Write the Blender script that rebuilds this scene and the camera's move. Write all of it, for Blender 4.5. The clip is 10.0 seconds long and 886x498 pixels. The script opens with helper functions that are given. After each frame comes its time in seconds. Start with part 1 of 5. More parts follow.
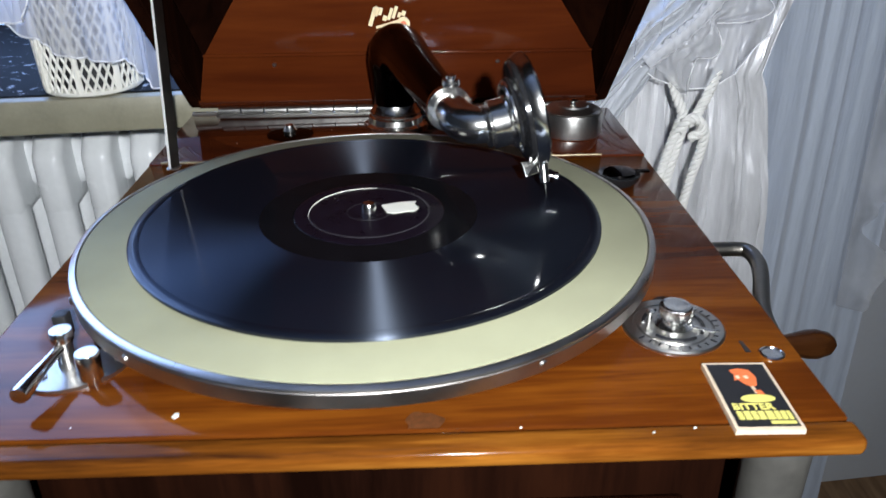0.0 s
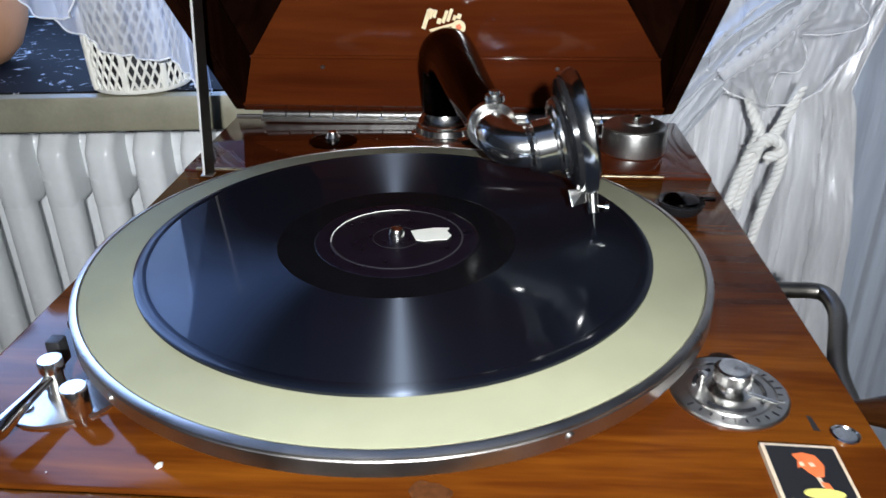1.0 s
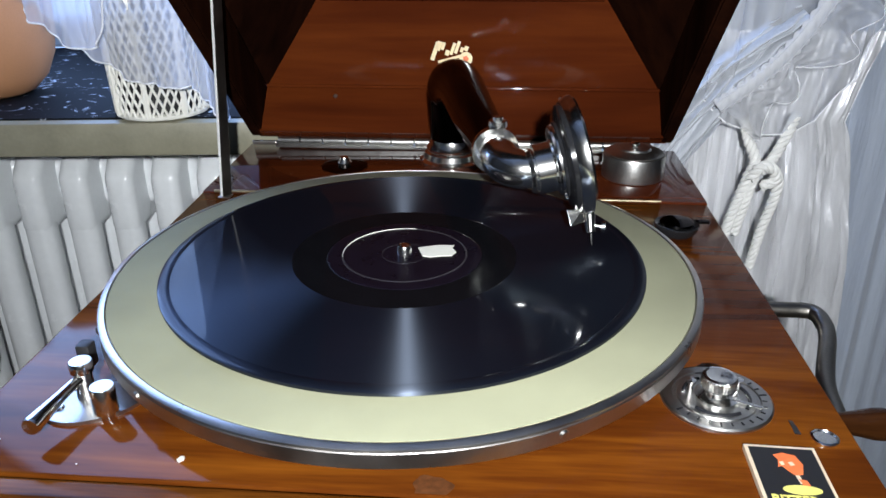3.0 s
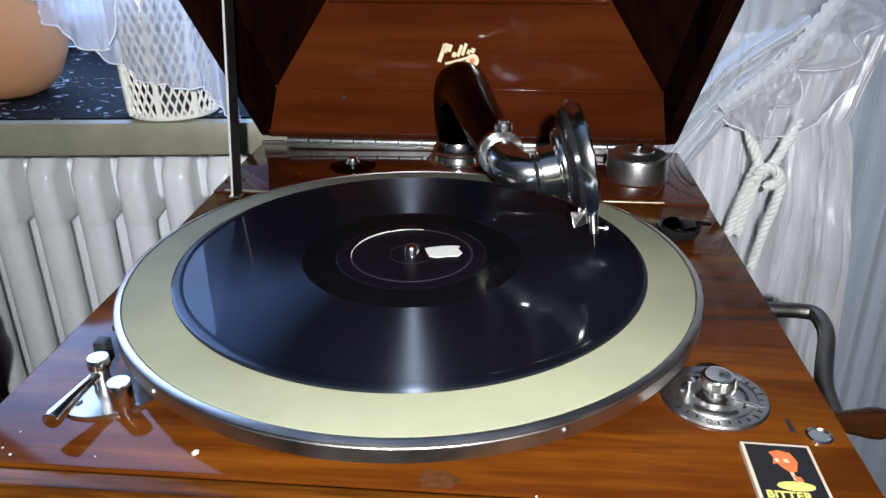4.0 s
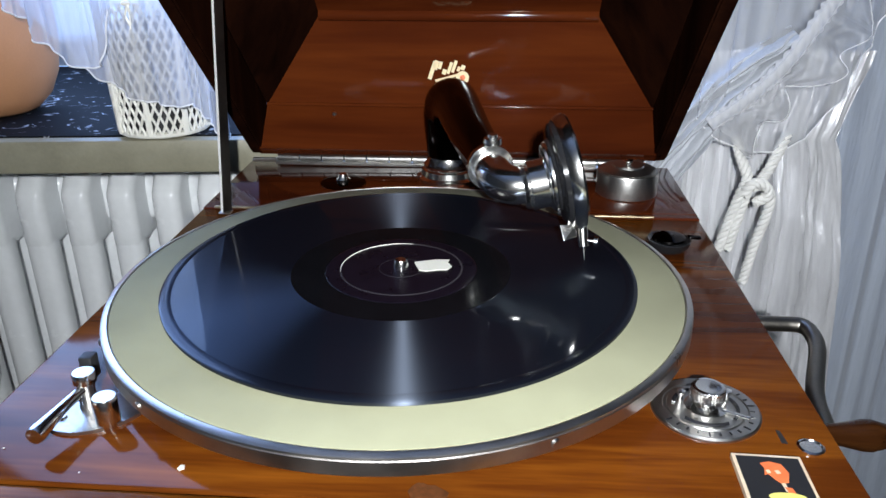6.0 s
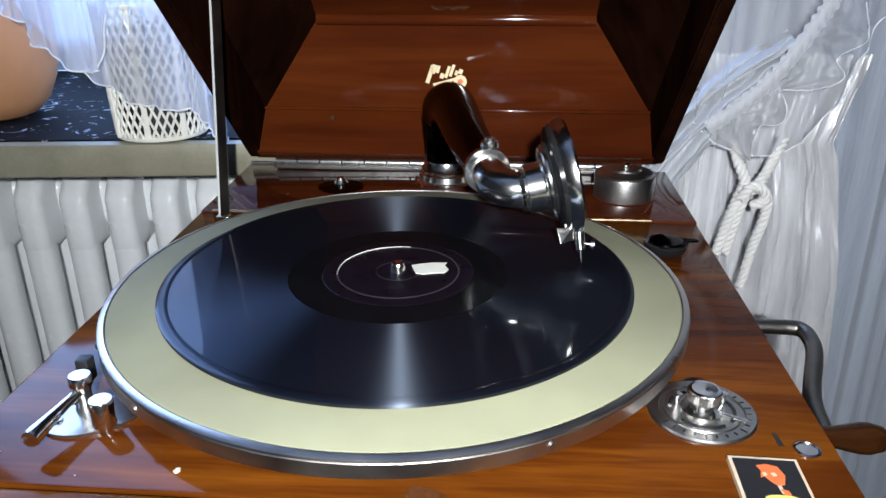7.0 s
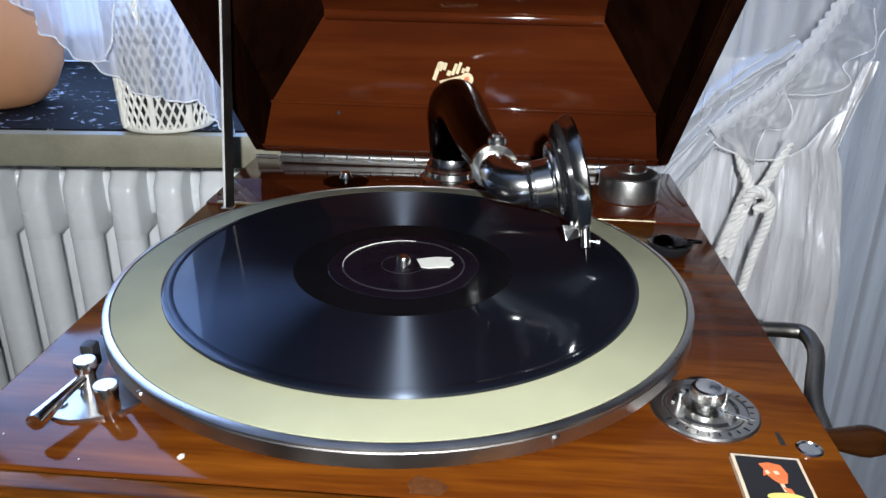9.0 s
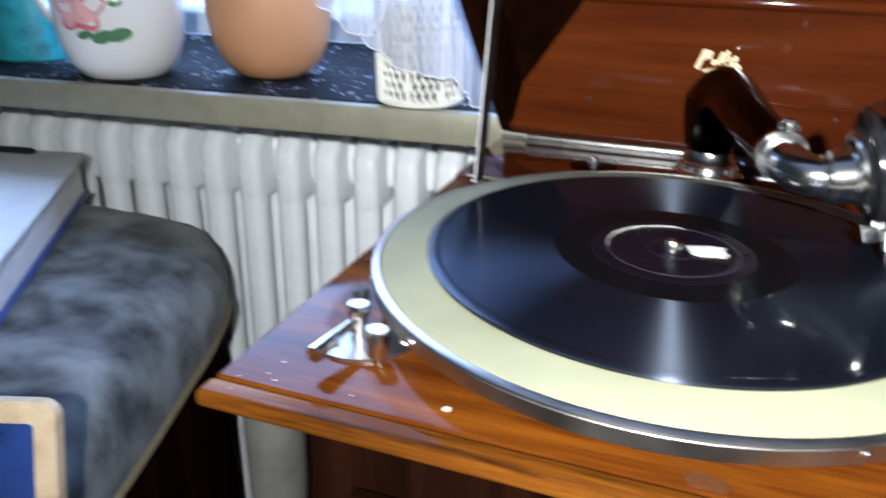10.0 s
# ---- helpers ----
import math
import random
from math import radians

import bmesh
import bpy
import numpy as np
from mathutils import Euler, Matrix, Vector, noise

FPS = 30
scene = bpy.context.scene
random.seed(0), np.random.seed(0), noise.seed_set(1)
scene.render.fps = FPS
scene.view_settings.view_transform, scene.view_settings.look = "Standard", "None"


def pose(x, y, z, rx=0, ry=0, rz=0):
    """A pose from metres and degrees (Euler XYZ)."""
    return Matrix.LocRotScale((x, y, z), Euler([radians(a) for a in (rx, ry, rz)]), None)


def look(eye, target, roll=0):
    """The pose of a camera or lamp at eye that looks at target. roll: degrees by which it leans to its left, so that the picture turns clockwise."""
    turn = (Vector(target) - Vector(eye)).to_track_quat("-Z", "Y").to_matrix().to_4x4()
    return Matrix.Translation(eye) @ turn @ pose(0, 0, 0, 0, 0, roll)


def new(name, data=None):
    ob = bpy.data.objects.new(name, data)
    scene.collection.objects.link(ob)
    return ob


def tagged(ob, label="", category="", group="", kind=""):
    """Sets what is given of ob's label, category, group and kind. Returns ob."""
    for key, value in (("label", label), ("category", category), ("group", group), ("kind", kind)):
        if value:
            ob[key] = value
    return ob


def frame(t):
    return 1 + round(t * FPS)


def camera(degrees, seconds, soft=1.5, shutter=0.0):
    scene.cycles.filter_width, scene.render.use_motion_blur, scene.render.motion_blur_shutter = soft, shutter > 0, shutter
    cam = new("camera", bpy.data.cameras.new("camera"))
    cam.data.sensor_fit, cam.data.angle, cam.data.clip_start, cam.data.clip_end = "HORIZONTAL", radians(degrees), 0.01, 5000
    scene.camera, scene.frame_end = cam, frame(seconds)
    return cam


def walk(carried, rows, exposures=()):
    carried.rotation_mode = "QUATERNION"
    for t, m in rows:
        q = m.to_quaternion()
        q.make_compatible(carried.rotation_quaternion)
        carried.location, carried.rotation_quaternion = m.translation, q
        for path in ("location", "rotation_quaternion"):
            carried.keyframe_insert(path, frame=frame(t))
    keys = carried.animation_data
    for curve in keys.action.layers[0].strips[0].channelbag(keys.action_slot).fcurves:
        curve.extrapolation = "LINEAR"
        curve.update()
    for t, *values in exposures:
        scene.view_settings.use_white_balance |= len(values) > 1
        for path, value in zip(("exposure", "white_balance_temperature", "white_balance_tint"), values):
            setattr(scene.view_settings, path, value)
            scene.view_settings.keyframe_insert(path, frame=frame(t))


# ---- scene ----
cam = camera(59.98, 10.0, soft=1.5, shutter=0.4)
PATH = [
    (0, (0.0300, -0.3909, 1.0512), (0.0789, 1.3947, 0.1515), -0.64),
    (0.2, (0.0176, -0.3923, 1.0433), (0.1033, 1.3988, 0.1574), 0.66),
    (0.5, (0.0329, -0.3848, 1.0510), (0.0951, 1.4284, 0.2091), -1.12),
    (1, (0.0480, -0.3479, 1.0510), (-0.0774, 1.4285, 0.1407), -0.45),
    (1.5, (0.0353, -0.3214, 1.0438), (-0.1242, 1.4405, 0.1109), -0.76),
    (2, (0.0416, -0.3329, 1.0433), (-0.1396, 1.4535, 0.1625), -1.16),
    (2.5, (0.0453, -0.3634, 1.0474), (-0.0916, 1.4258, 0.1641), 0.36),
    (2.7, (0.0503, -0.3674, 1.0514), (-0.0913, 1.4303, 0.1864), -0.13),
    (3.8, (0.0519, -0.3800, 1.0570), (-0.1079, 1.4377, 0.2382), -0.25),
    (4, (0.0519, -0.3800, 1.0600), (-0.1124, 1.4256, 0.2158), -0.25),
    (4.5, (0.0512, -0.3801, 1.0572), (-0.1096, 1.4451, 0.2553), -0.51),
    (5, (0.0532, -0.3776, 1.0535), (-0.0996, 1.4437, 0.2414), -0.56),
    (5.5, (0.0533, -0.3792, 1.0562), (-0.0968, 1.4452, 0.2505), -0.31),
    (7, (0.0552, -0.3809, 1.0555), (-0.0914, 1.4528, 0.2708), -0.26),
    (7.5, (0.0532, -0.3784, 1.0522), (-0.1019, 1.4513, 0.2595), -0.20),
    (8, (0.0515, -0.3811, 1.0534), (-0.1047, 1.4489, 0.2618), -0.06),
    (8.5, (0.0510, -0.3834, 1.0539), (-0.1045, 1.4540, 0.2796), -0.14),
    (9, (0.0516, -0.3834, 1.0524), (-0.0919, 1.4517, 0.2704), 1.02),
    (9.5, (0.0536, -0.3770, 1.0425), (-0.3205, 1.4059, 0.2171), -0.69),
    (9.7, (0.0429, -0.3667, 1.0414), (-0.4234, 1.3626, 0.1514), 0.51),
    (10, (0.0143, -0.3848, 1.0322), (-0.6176, 1.3443, 0.2506), 1.09),
]
walk(cam, [(t, look(eye, target, roll)) for t, eye, target, roll in PATH],
     ((0.0, 0.0), (1.1, 0.0), (1.5, -0.15), (2.0, -0.22), (2.4, 0.0), (9.2, 0.0), (9.6, 0.2), (10.0, 0.5)))

# ---- light: overcast daylight through the window, and the small lamp of the filming camera ----
world = bpy.data.worlds.new("world")
scene.world = world
world.use_nodes = True
wn = world.node_tree
sky = wn.nodes.new("ShaderNodeTexSky")
sky.sky_type, sky.sun_disc = "NISHITA", False
sky.sun_elevation, sky.sun_rotation = radians(28), radians(200)
wn.nodes["Background"].inputs["Strength"].default_value = 0.12
wn.links.new(sky.outputs["Color"], wn.nodes["Background"].inputs["Color"])

sun = new("sun", bpy.data.lights.new("sun", "SUN"))
sun.data.energy, sun.data.angle, sun.data.color = 0.6, radians(12), (1.0, 0.95, 0.88)
sun.matrix_world = look((-2, 4, 4), (0, 0, 0.8))

flash = new("camera_lamp", bpy.data.lights.new("camera_lamp", "AREA"))
flash.data.shape, flash.data.size, flash.data.energy, flash.data.color = "DISK", 0.016, 5.0, (0.92, 0.96, 1.0)
flash.data.spread = radians(125)
flash.matrix_world = look((0.075, -0.56, 1.135), (0.060, 0.24, 0.90))

pane_light = new("window_daylight", bpy.data.lights.new("window_daylight", "AREA"))
pane_light.data.shape, pane_light.data.size, pane_light.data.size_y = "RECTANGLE", 1.58, 1.08
pane_light.data.energy, pane_light.data.color = 40.0, (0.33, 0.52, 1.0)
pane_light.matrix_world = look((-0.437, 0.629, 1.60), (-0.335, -0.366, 1.50))


# ---- materials ----
def nodes_of(name):
    m = bpy.data.materials.new(name)
    m.use_nodes = True
    return m, m.node_tree, m.node_tree.nodes["Principled BSDF"]


def simple(name, color, rough=0.5, metal=0.0, vary=0.12, scale=40.0, bump=0.0, bump_scale=300.0, coat=0.0, stretch=(1, 1, 1), rough_vary=0.1):
    """A surface with colour and gloss varied at two scales, and fine relief."""
    m, nt, bs = nodes_of(name)
    tc = nt.nodes.new("ShaderNodeTexCoord")
    mp = nt.nodes.new("ShaderNodeMapping")
    mp.inputs["Scale"].default_value = stretch
    nt.links.new(tc.outputs["Object"], mp.inputs["Vector"])
    big = nt.nodes.new("ShaderNodeTexNoise")
    big.inputs["Scale"].default_value, big.inputs["Detail"].default_value = scale, 6
    fine = nt.nodes.new("ShaderNodeTexNoise")
    fine.inputs["Scale"].default_value, fine.inputs["Detail"].default_value = bump_scale, 4
    for n in (big, fine):
        nt.links.new(mp.outputs["Vector"], n.inputs["Vector"])
    add = nt.nodes.new("ShaderNodeMath")
    add.operation = "MULTIPLY_ADD"
    add.inputs[1].default_value = 0.4
    nt.links.new(fine.outputs["Fac"], add.inputs[0])
    nt.links.new(big.outputs["Fac"], add.inputs[2])
    ramp = nt.nodes.new("ShaderNodeValToRGB")
    lo = [max(0, c * (1 - vary)) for c in color]
    hi = [min(1, c * (1 + vary)) for c in color]
    ramp.color_ramp.elements[0].position, ramp.color_ramp.elements[1].position = 0.4, 1.0
    ramp.color_ramp.elements[0].color, ramp.color_ramp.elements[1].color = (*lo, 1), (*hi, 1)
    nt.links.new(add.outputs[0], ramp.inputs["Fac"])
    nt.links.new(ramp.outputs["Color"], bs.inputs["Base Color"])
    rr = nt.nodes.new("ShaderNodeMapRange")
    rr.inputs["To Min"].default_value, rr.inputs["To Max"].default_value = max(0.02, rough - rough_vary), min(1, rough + rough_vary)
    nt.links.new(big.outputs["Fac"], rr.inputs["Value"])
    nt.links.new(rr.outputs["Result"], bs.inputs["Roughness"])
    bs.inputs["Metallic"].default_value = metal
    bs.inputs["Coat Weight"].default_value = coat
    bs.inputs["Coat Roughness"].default_value = 0.08
    if bump:
        b = nt.nodes.new("ShaderNodeBump")
        b.inputs["Strength"].default_value, b.inputs["Distance"].default_value = bump, 0.001
        nt.links.new(fine.outputs["Fac"], b.inputs["Height"])
        nt.links.new(b.outputs["Normal"], bs.inputs["Normal"])
    return m


def varnished(name, dark, mid, light, along="x", rough=0.16, scale=1.0, gloss=1.0, haze=0.015, pores=0.28):
    """Varnished mahogany: long grain bands, pores, dust and faint scratches in the gloss."""
    m, nt, bs = nodes_of(name)
    tc = nt.nodes.new("ShaderNodeTexCoord")
    mp = nt.nodes.new("ShaderNodeMapping")
    mp.inputs["Scale"].default_value = {"x": (2.2, 26, 26), "y": (26, 2.2, 26), "z": (26, 26, 2.2)}[along]
    nt.links.new(tc.outputs["Object"], mp.inputs["Vector"])
    n1 = nt.nodes.new("ShaderNodeTexNoise")
    n1.inputs["Scale"].default_value, n1.inputs["Detail"].default_value, n1.inputs["Distortion"].default_value = 1.3 * scale, 5, 0.9
    n2 = nt.nodes.new("ShaderNodeTexNoise")
    n2.inputs["Scale"].default_value, n2.inputs["Detail"].default_value = 14 * scale, 5
    n3 = nt.nodes.new("ShaderNodeTexNoise")
    n3.inputs["Scale"].default_value, n3.inputs["Detail"].default_value = 9, 3
    for n in (n1, n2):
        nt.links.new(mp.outputs["Vector"], n.inputs["Vector"])
    nt.links.new(tc.outputs["Object"], n3.inputs["Vector"])
    mixv = nt.nodes.new("ShaderNodeMath")
    mixv.operation = "MULTIPLY_ADD"
    mixv.inputs[1].default_value = pores
    nt.links.new(n2.outputs["Fac"], mixv.inputs[0])
    nt.links.new(n1.outputs["Fac"], mixv.inputs[2])
    cloud = nt.nodes.new("ShaderNodeTexNoise")
    cloud.inputs["Scale"].default_value, cloud.inputs["Detail"].default_value, cloud.inputs["Distortion"].default_value = 3.2, 4, 0.8
    stretch = nt.nodes.new("ShaderNodeMapping")
    stretch.inputs["Scale"].default_value = {"x": (1.0, 6, 6), "y": (6, 1.0, 6), "z": (6, 6, 1.0)}[along]
    nt.links.new(tc.outputs["Object"], stretch.inputs["Vector"])
    nt.links.new(stretch.outputs["Vector"], cloud.inputs["Vector"])
    mottle = nt.nodes.new("ShaderNodeMath")
    mottle.operation = "MULTIPLY_ADD"
    mottle.inputs[1].default_value = 0.5
    nt.links.new(cloud.outputs["Fac"], mottle.inputs[0])
    nt.links.new(mixv.outputs[0], mottle.inputs[2])
    shifted = nt.nodes.new("ShaderNodeMath")
    shifted.operation = "SUBTRACT"
    shifted.inputs[1].default_value = 0.25
    nt.links.new(mottle.outputs[0], shifted.inputs[0])
    ramp = nt.nodes.new("ShaderNodeValToRGB")
    e = ramp.color_ramp.elements
    e[0].position, e[0].color = 0.42, (*dark, 1)
    e[1].position, e[1].color = 0.86, (*light, 1)
    x = ramp.color_ramp.elements.new(0.62)
    x.color = (*mid, 1)
    nt.links.new(shifted.outputs[0], ramp.inputs["Fac"])
    nt.links.new(ramp.outputs["Color"], bs.inputs["Base Color"])
    bs.inputs["Coat Weight"].default_value = 0.85 * gloss
    bs.inputs["Specular IOR Level"].default_value = 0.0
    bs.inputs["Coat IOR"].default_value = 1.42
    bs.inputs["Coat Roughness"].default_value = 0.06
    rr = nt.nodes.new("ShaderNodeMapRange")
    rr.inputs["To Min"].default_value, rr.inputs["To Max"].default_value = rough, rough + 0.25
    nt.links.new(n3.outputs["Fac"], rr.inputs["Value"])
    nt.links.new(rr.outputs["Result"], bs.inputs["Roughness"])
    rc = nt.nodes.new("ShaderNodeMapRange")
    rc.inputs["To Min"].default_value, rc.inputs["To Max"].default_value = haze, haze + 0.05
    nt.links.new(n3.outputs["Fac"], rc.inputs["Value"])
    nt.links.new(rc.outputs["Result"], bs.inputs["Coat Roughness"])
    b = nt.nodes.new("ShaderNodeBump")
    b.inputs["Strength"].default_value, b.inputs["Distance"].default_value = 0.12, 0.0006
    nt.links.new(n2.outputs["Fac"], b.inputs["Height"])
    nt.links.new(b.outputs["Normal"], bs.inputs["Normal"])
    return m


def cloth(name, color, sheer=0.0, rough=0.6, sheen=0.4, weave=900.0, streak=(60, 60, 5), lustre=0.0):
    """Curtain cloth: satin or organza; part of the light goes through."""
    m, nt, bs = nodes_of(name)
    tc = nt.nodes.new("ShaderNodeTexCoord")
    mp = nt.nodes.new("ShaderNodeMapping")
    mp.inputs["Scale"].default_value = streak
    nt.links.new(tc.outputs["Object"], mp.inputs["Vector"])
    n = nt.nodes.new("ShaderNodeTexNoise")
    n.inputs["Scale"].default_value, n.inputs["Detail"].default_value = 6, 6
    nt.links.new(mp.outputs["Vector"], n.inputs["Vector"])
    w = nt.nodes.new("ShaderNodeTexNoise")
    w.inputs["Scale"].default_value, w.inputs["Detail"].default_value = weave, 2
    nt.links.new(tc.outputs["Object"], w.inputs["Vector"])
    ramp = nt.nodes.new("ShaderNodeValToRGB")
    ramp.color_ramp.elements[0].position, ramp.color_ramp.elements[1].position = 0.3, 0.75
    ramp.color_ramp.elements[0].color = (*[c * 0.88 for c in color], 1)
    ramp.color_ramp.elements[1].color = (*color, 1)
    nt.links.new(n.outputs["Fac"], ramp.inputs["Fac"])
    nt.links.new(ramp.outputs["Color"], bs.inputs["Base Color"])
    bs.inputs["Roughness"].default_value = rough
    bs.inputs["Sheen Weight"].default_value = sheen
    bs.inputs["Metallic"].default_value = lustre
    b = nt.nodes.new("ShaderNodeBump")
    b.inputs["Strength"].default_value, b.inputs["Distance"].default_value = 0.55, 0.0016
    hs = nt.nodes.new("ShaderNodeMath")
    hs.operation = "MULTIPLY_ADD"
    hs.inputs[1].default_value = 0.3
    nt.links.new(w.outputs["Fac"], hs.inputs[0])
    nt.links.new(n.outputs["Fac"], hs.inputs[2])
    nt.links.new(hs.outputs[0], b.inputs["Height"])
    nt.links.new(b.outputs["Normal"], bs.inputs["Normal"])
    out = nt.nodes["Material Output"]
    tl = nt.nodes.new("ShaderNodeBsdfTranslucent")
    tl.inputs["Color"].default_value = (*color, 1)
    mix = nt.nodes.new("ShaderNodeMixShader")
    mix.inputs[0].default_value = 0.03 if sheer == 0 else 0.30
    nt.links.new(bs.outputs[0], mix.inputs[1])
    nt.links.new(tl.outputs[0], mix.inputs[2])
    last = mix
    if sheer:
        tr = nt.nodes.new("ShaderNodeBsdfTransparent")
        last = nt.nodes.new("ShaderNodeMixShader")
        last.inputs[0].default_value = sheer
        nt.links.new(mix.outputs[0], last.inputs[1])
        nt.links.new(tr.outputs[0], last.inputs[2])
    nt.links.new(last.outputs[0], out.inputs["Surface"])
    return m


MAHOGANY = varnished("mahogany", (0.036, 0.0080, 0.0017), (0.078, 0.0190, 0.0026), (0.185, 0.056, 0.0055), "x", 0.16, 1.0, 0.54, 0.06, 0.22)
MAHOGANY_DARK = varnished("mahogany_dark", (0.036, 0.0070, 0.0024), (0.064, 0.0128, 0.0034), (0.110, 0.0250, 0.0055), "x", 0.2, 0.7, 1.0, 0.03, 0.14)
# mahogany with shade put into its colour; also the chair's dark frame
SHADED_DARK_WOOD = varnished("shaded_dark_wood", (0.0045, 0.0016, 0.0010), (0.009, 0.003, 0.0017), (0.016, 0.005, 0.0024), "z", 0.5, 1.0, 0.0)
HANDLE_WOOD = varnished("handle_wood", (0.012, 0.0040, 0.0014), (0.026, 0.0085, 0.0024), (0.06, 0.022, 0.006), "x", 0.2)
EDGE_WOOD = varnished("worn_edge_wood", (0.030, 0.009, 0.002), (0.13, 0.040, 0.005), (0.30, 0.115, 0.015), "x", 0.25, 1.6, 0.3, 0.1)
CHROME = simple("nickel_plate", (0.86, 0.85, 0.82), 0.18, 1.0, 0.06, 60, 0.05, 500, rough_vary=0.05)
STEEL = simple("brushed_steel", (0.52, 0.49, 0.46), 0.31, 1.0, 0.10, 50, 0.06, 600)
DULL_METAL = simple("dull_zinc", (0.53, 0.52, 0.50), 0.31, 1.0, 0.15, 70, 0.1, 500)
POST_PAINT = simple("worn_grey_paint", (0.055, 0.052, 0.046), 0.6, 0.0, 0.45, 30, 0.2, 200)
# pale steel that imitates light on the stay's narrow edge
LIT_EDGE_STEEL = simple("lit_edge_steel", (0.88, 0.87, 0.85), 0.6, 0.4, 0.06, 60)
OLD_STEEL = simple("old_grey_steel", (0.20, 0.185, 0.165), 0.34, 1.0, 0.2, 60, 0.1, 400)
BLACK_NICKEL = simple("black_nickel", (0.045, 0.042, 0.042), 0.12, 1.0, 0.1, 40, rough_vary=0.04)
BRASS = simple("brass", (0.45, 0.36, 0.22), 0.38, 1.0, 0.15, 90)
BRAID = simple("gold_braid", (0.16, 0.115, 0.05), 0.8, 0.0, 0.4, 300, 0.4, 900)
FELT = simple("green_felt", (0.275, 0.275, 0.178), 0.95, 0.0, 0.20, 14, 0.3, 3000)
BLACK_RUBBER = simple("black_rubber", (0.015, 0.015, 0.016), 0.5, 0.0, 0.2, 80, 0.1)
BAKELITE = simple("black_bakelite", (0.012, 0.012, 0.013), 0.14, 0.0, 0.2, 60)
PAPER = simple("white_paper", (0.66, 0.65, 0.58), 0.8, 0.0, 0.05, 100, 0.2, 900)
IVORY_PLASTIC = simple("ivory_plastic", (0.80, 0.78, 0.70), 0.42, 0.0, 0.05, 60, 0.1, 500)
TERRACOTTA = simple("terracotta", (0.56, 0.27, 0.13), 0.55, 0.0, 0.10, 16, 0.25, 700)
PORCELAIN = simple("white_porcelain", (0.80, 0.79, 0.76), 0.12, 0.0, 0.03, 12)
ROSE_PINK = simple("rose_glaze", (0.62, 0.16, 0.20), 0.2, 0.0, 0.35, 90)
ROSE_LIGHT = simple("pale_rose_glaze", (0.80, 0.42, 0.44), 0.2, 0.0, 0.2, 90)
LEAF_GLAZE = simple("leaf_glaze", (0.09, 0.22, 0.11), 0.2, 0.0, 0.3, 90)
TEAL = simple("teal_wrapper", (0.03, 0.34, 0.40), 0.35, 0.0, 0.5, 60)
SILL_STONE = simple("sill_stone", (0.24, 0.225, 0.16), 0.42, 0.0, 0.16, 40, 0.2, 300)
RADIATOR_PAINT = simple("radiator_paint", (0.90, 0.92, 0.93), 0.26, 0.0, 0.05, 20, 0.04, 160)
WALL_PAINT = simple("wall_paint", (0.62, 0.64, 0.66), 0.8, 0.0, 0.05, 6, 0.3, 120)
# very dark on purpose: keeps bounce light and varnish reflections low
DIM_ROOM_PAINT = simple("dim_room_paint", (0.08, 0.065, 0.05), 0.8, 0.0, 0.06, 6, 0.3, 120)
FRAME_PAINT = simple("window_paint", (0.78, 0.79, 0.80), 0.35, 0.0, 0.04, 20)
DIM_CEILING_PAINT = simple("dim_ceiling_paint", (0.34, 0.33, 0.32), 0.85, 0.0, 0.03, 5)
FLOOR_WOOD = varnished("floor_wood", (0.09, 0.045, 0.02), (0.20, 0.11, 0.05), (0.30, 0.18, 0.09), "y", 0.3)
ROPE = simple("white_cord", (0.74, 0.73, 0.70), 0.7, 0.0, 0.1, 300, 0.4, 1500)
SATIN = cloth("white_satin", (0.78, 0.78, 0.80), 0.0, 0.38, 0.10, 900.0, (40, 40, 4), 0.30)
ORGANZA = cloth("white_organza", (0.68, 0.69, 0.72), 0.66, 0.42, 0.3, 900.0, (40, 40, 9))
LILAC_ORGANZA = cloth("lilac_organza", (0.70, 0.72, 0.80), 0.46, 0.42, 0.3, 900.0, (40, 40, 9))
# greyed copy of the satin for parts that get less light
SATIN_SHADED = cloth("shaded_satin", (0.46, 0.48, 0.52), 0.0, 0.5, 0.2)
# blue-grey includes the shadow on the wall at the right
SHADE_SHEER = cloth("shaded_voile", (0.42, 0.46, 0.53), 0.0, 0.6, 0.3)
LACE = cloth("white_lace", (0.80, 0.80, 0.82), 0.42, 0.6, 0.2, 500.0)
HEM = cloth("hem_thread", (0.84, 0.84, 0.86), 0.0, 0.6, 0.3)
GOLD = simple("gold_transfer", (0.78, 0.62, 0.36), 0.5, 0.0, 0.12, 200)
BOOK_WHITE = simple("book_cover", (0.66, 0.65, 0.60), 0.7, 0.0, 0.12, 30)
PAGES = simple("page_block", (0.74, 0.70, 0.66), 0.8, 0.0, 0.25, 30, 0.4, 200, stretch=(1, 1, 30))
BLACK_INK = simple("black_ink", (0.012, 0.012, 0.014), 0.35, 0.0, 0.1, 60)
ORANGE_INK = simple("orange_ink", (0.72, 0.16, 0.05), 0.4, 0.0, 0.15, 300)
YELLOW_INK = simple("yellow_ink", (0.66, 0.60, 0.16), 0.4, 0.0, 0.1, 200)
CARD_RIM = simple("card_rim", (0.62, 0.50, 0.36), 0.6, 0.0, 0.15, 200)
SLATE_BLUE = simple("blue_board", (0.02, 0.05, 0.20), 0.3, 0.0, 0.4, 30)
PALE_WOOD = varnished("pale_wood", (0.46, 0.33, 0.20), (0.60, 0.45, 0.29), (0.70, 0.56, 0.38), "y", 0.4)
LABEL = simple("record_label", (0.006, 0.0042, 0.008), 0.30, 0.0, 0.3, 120)
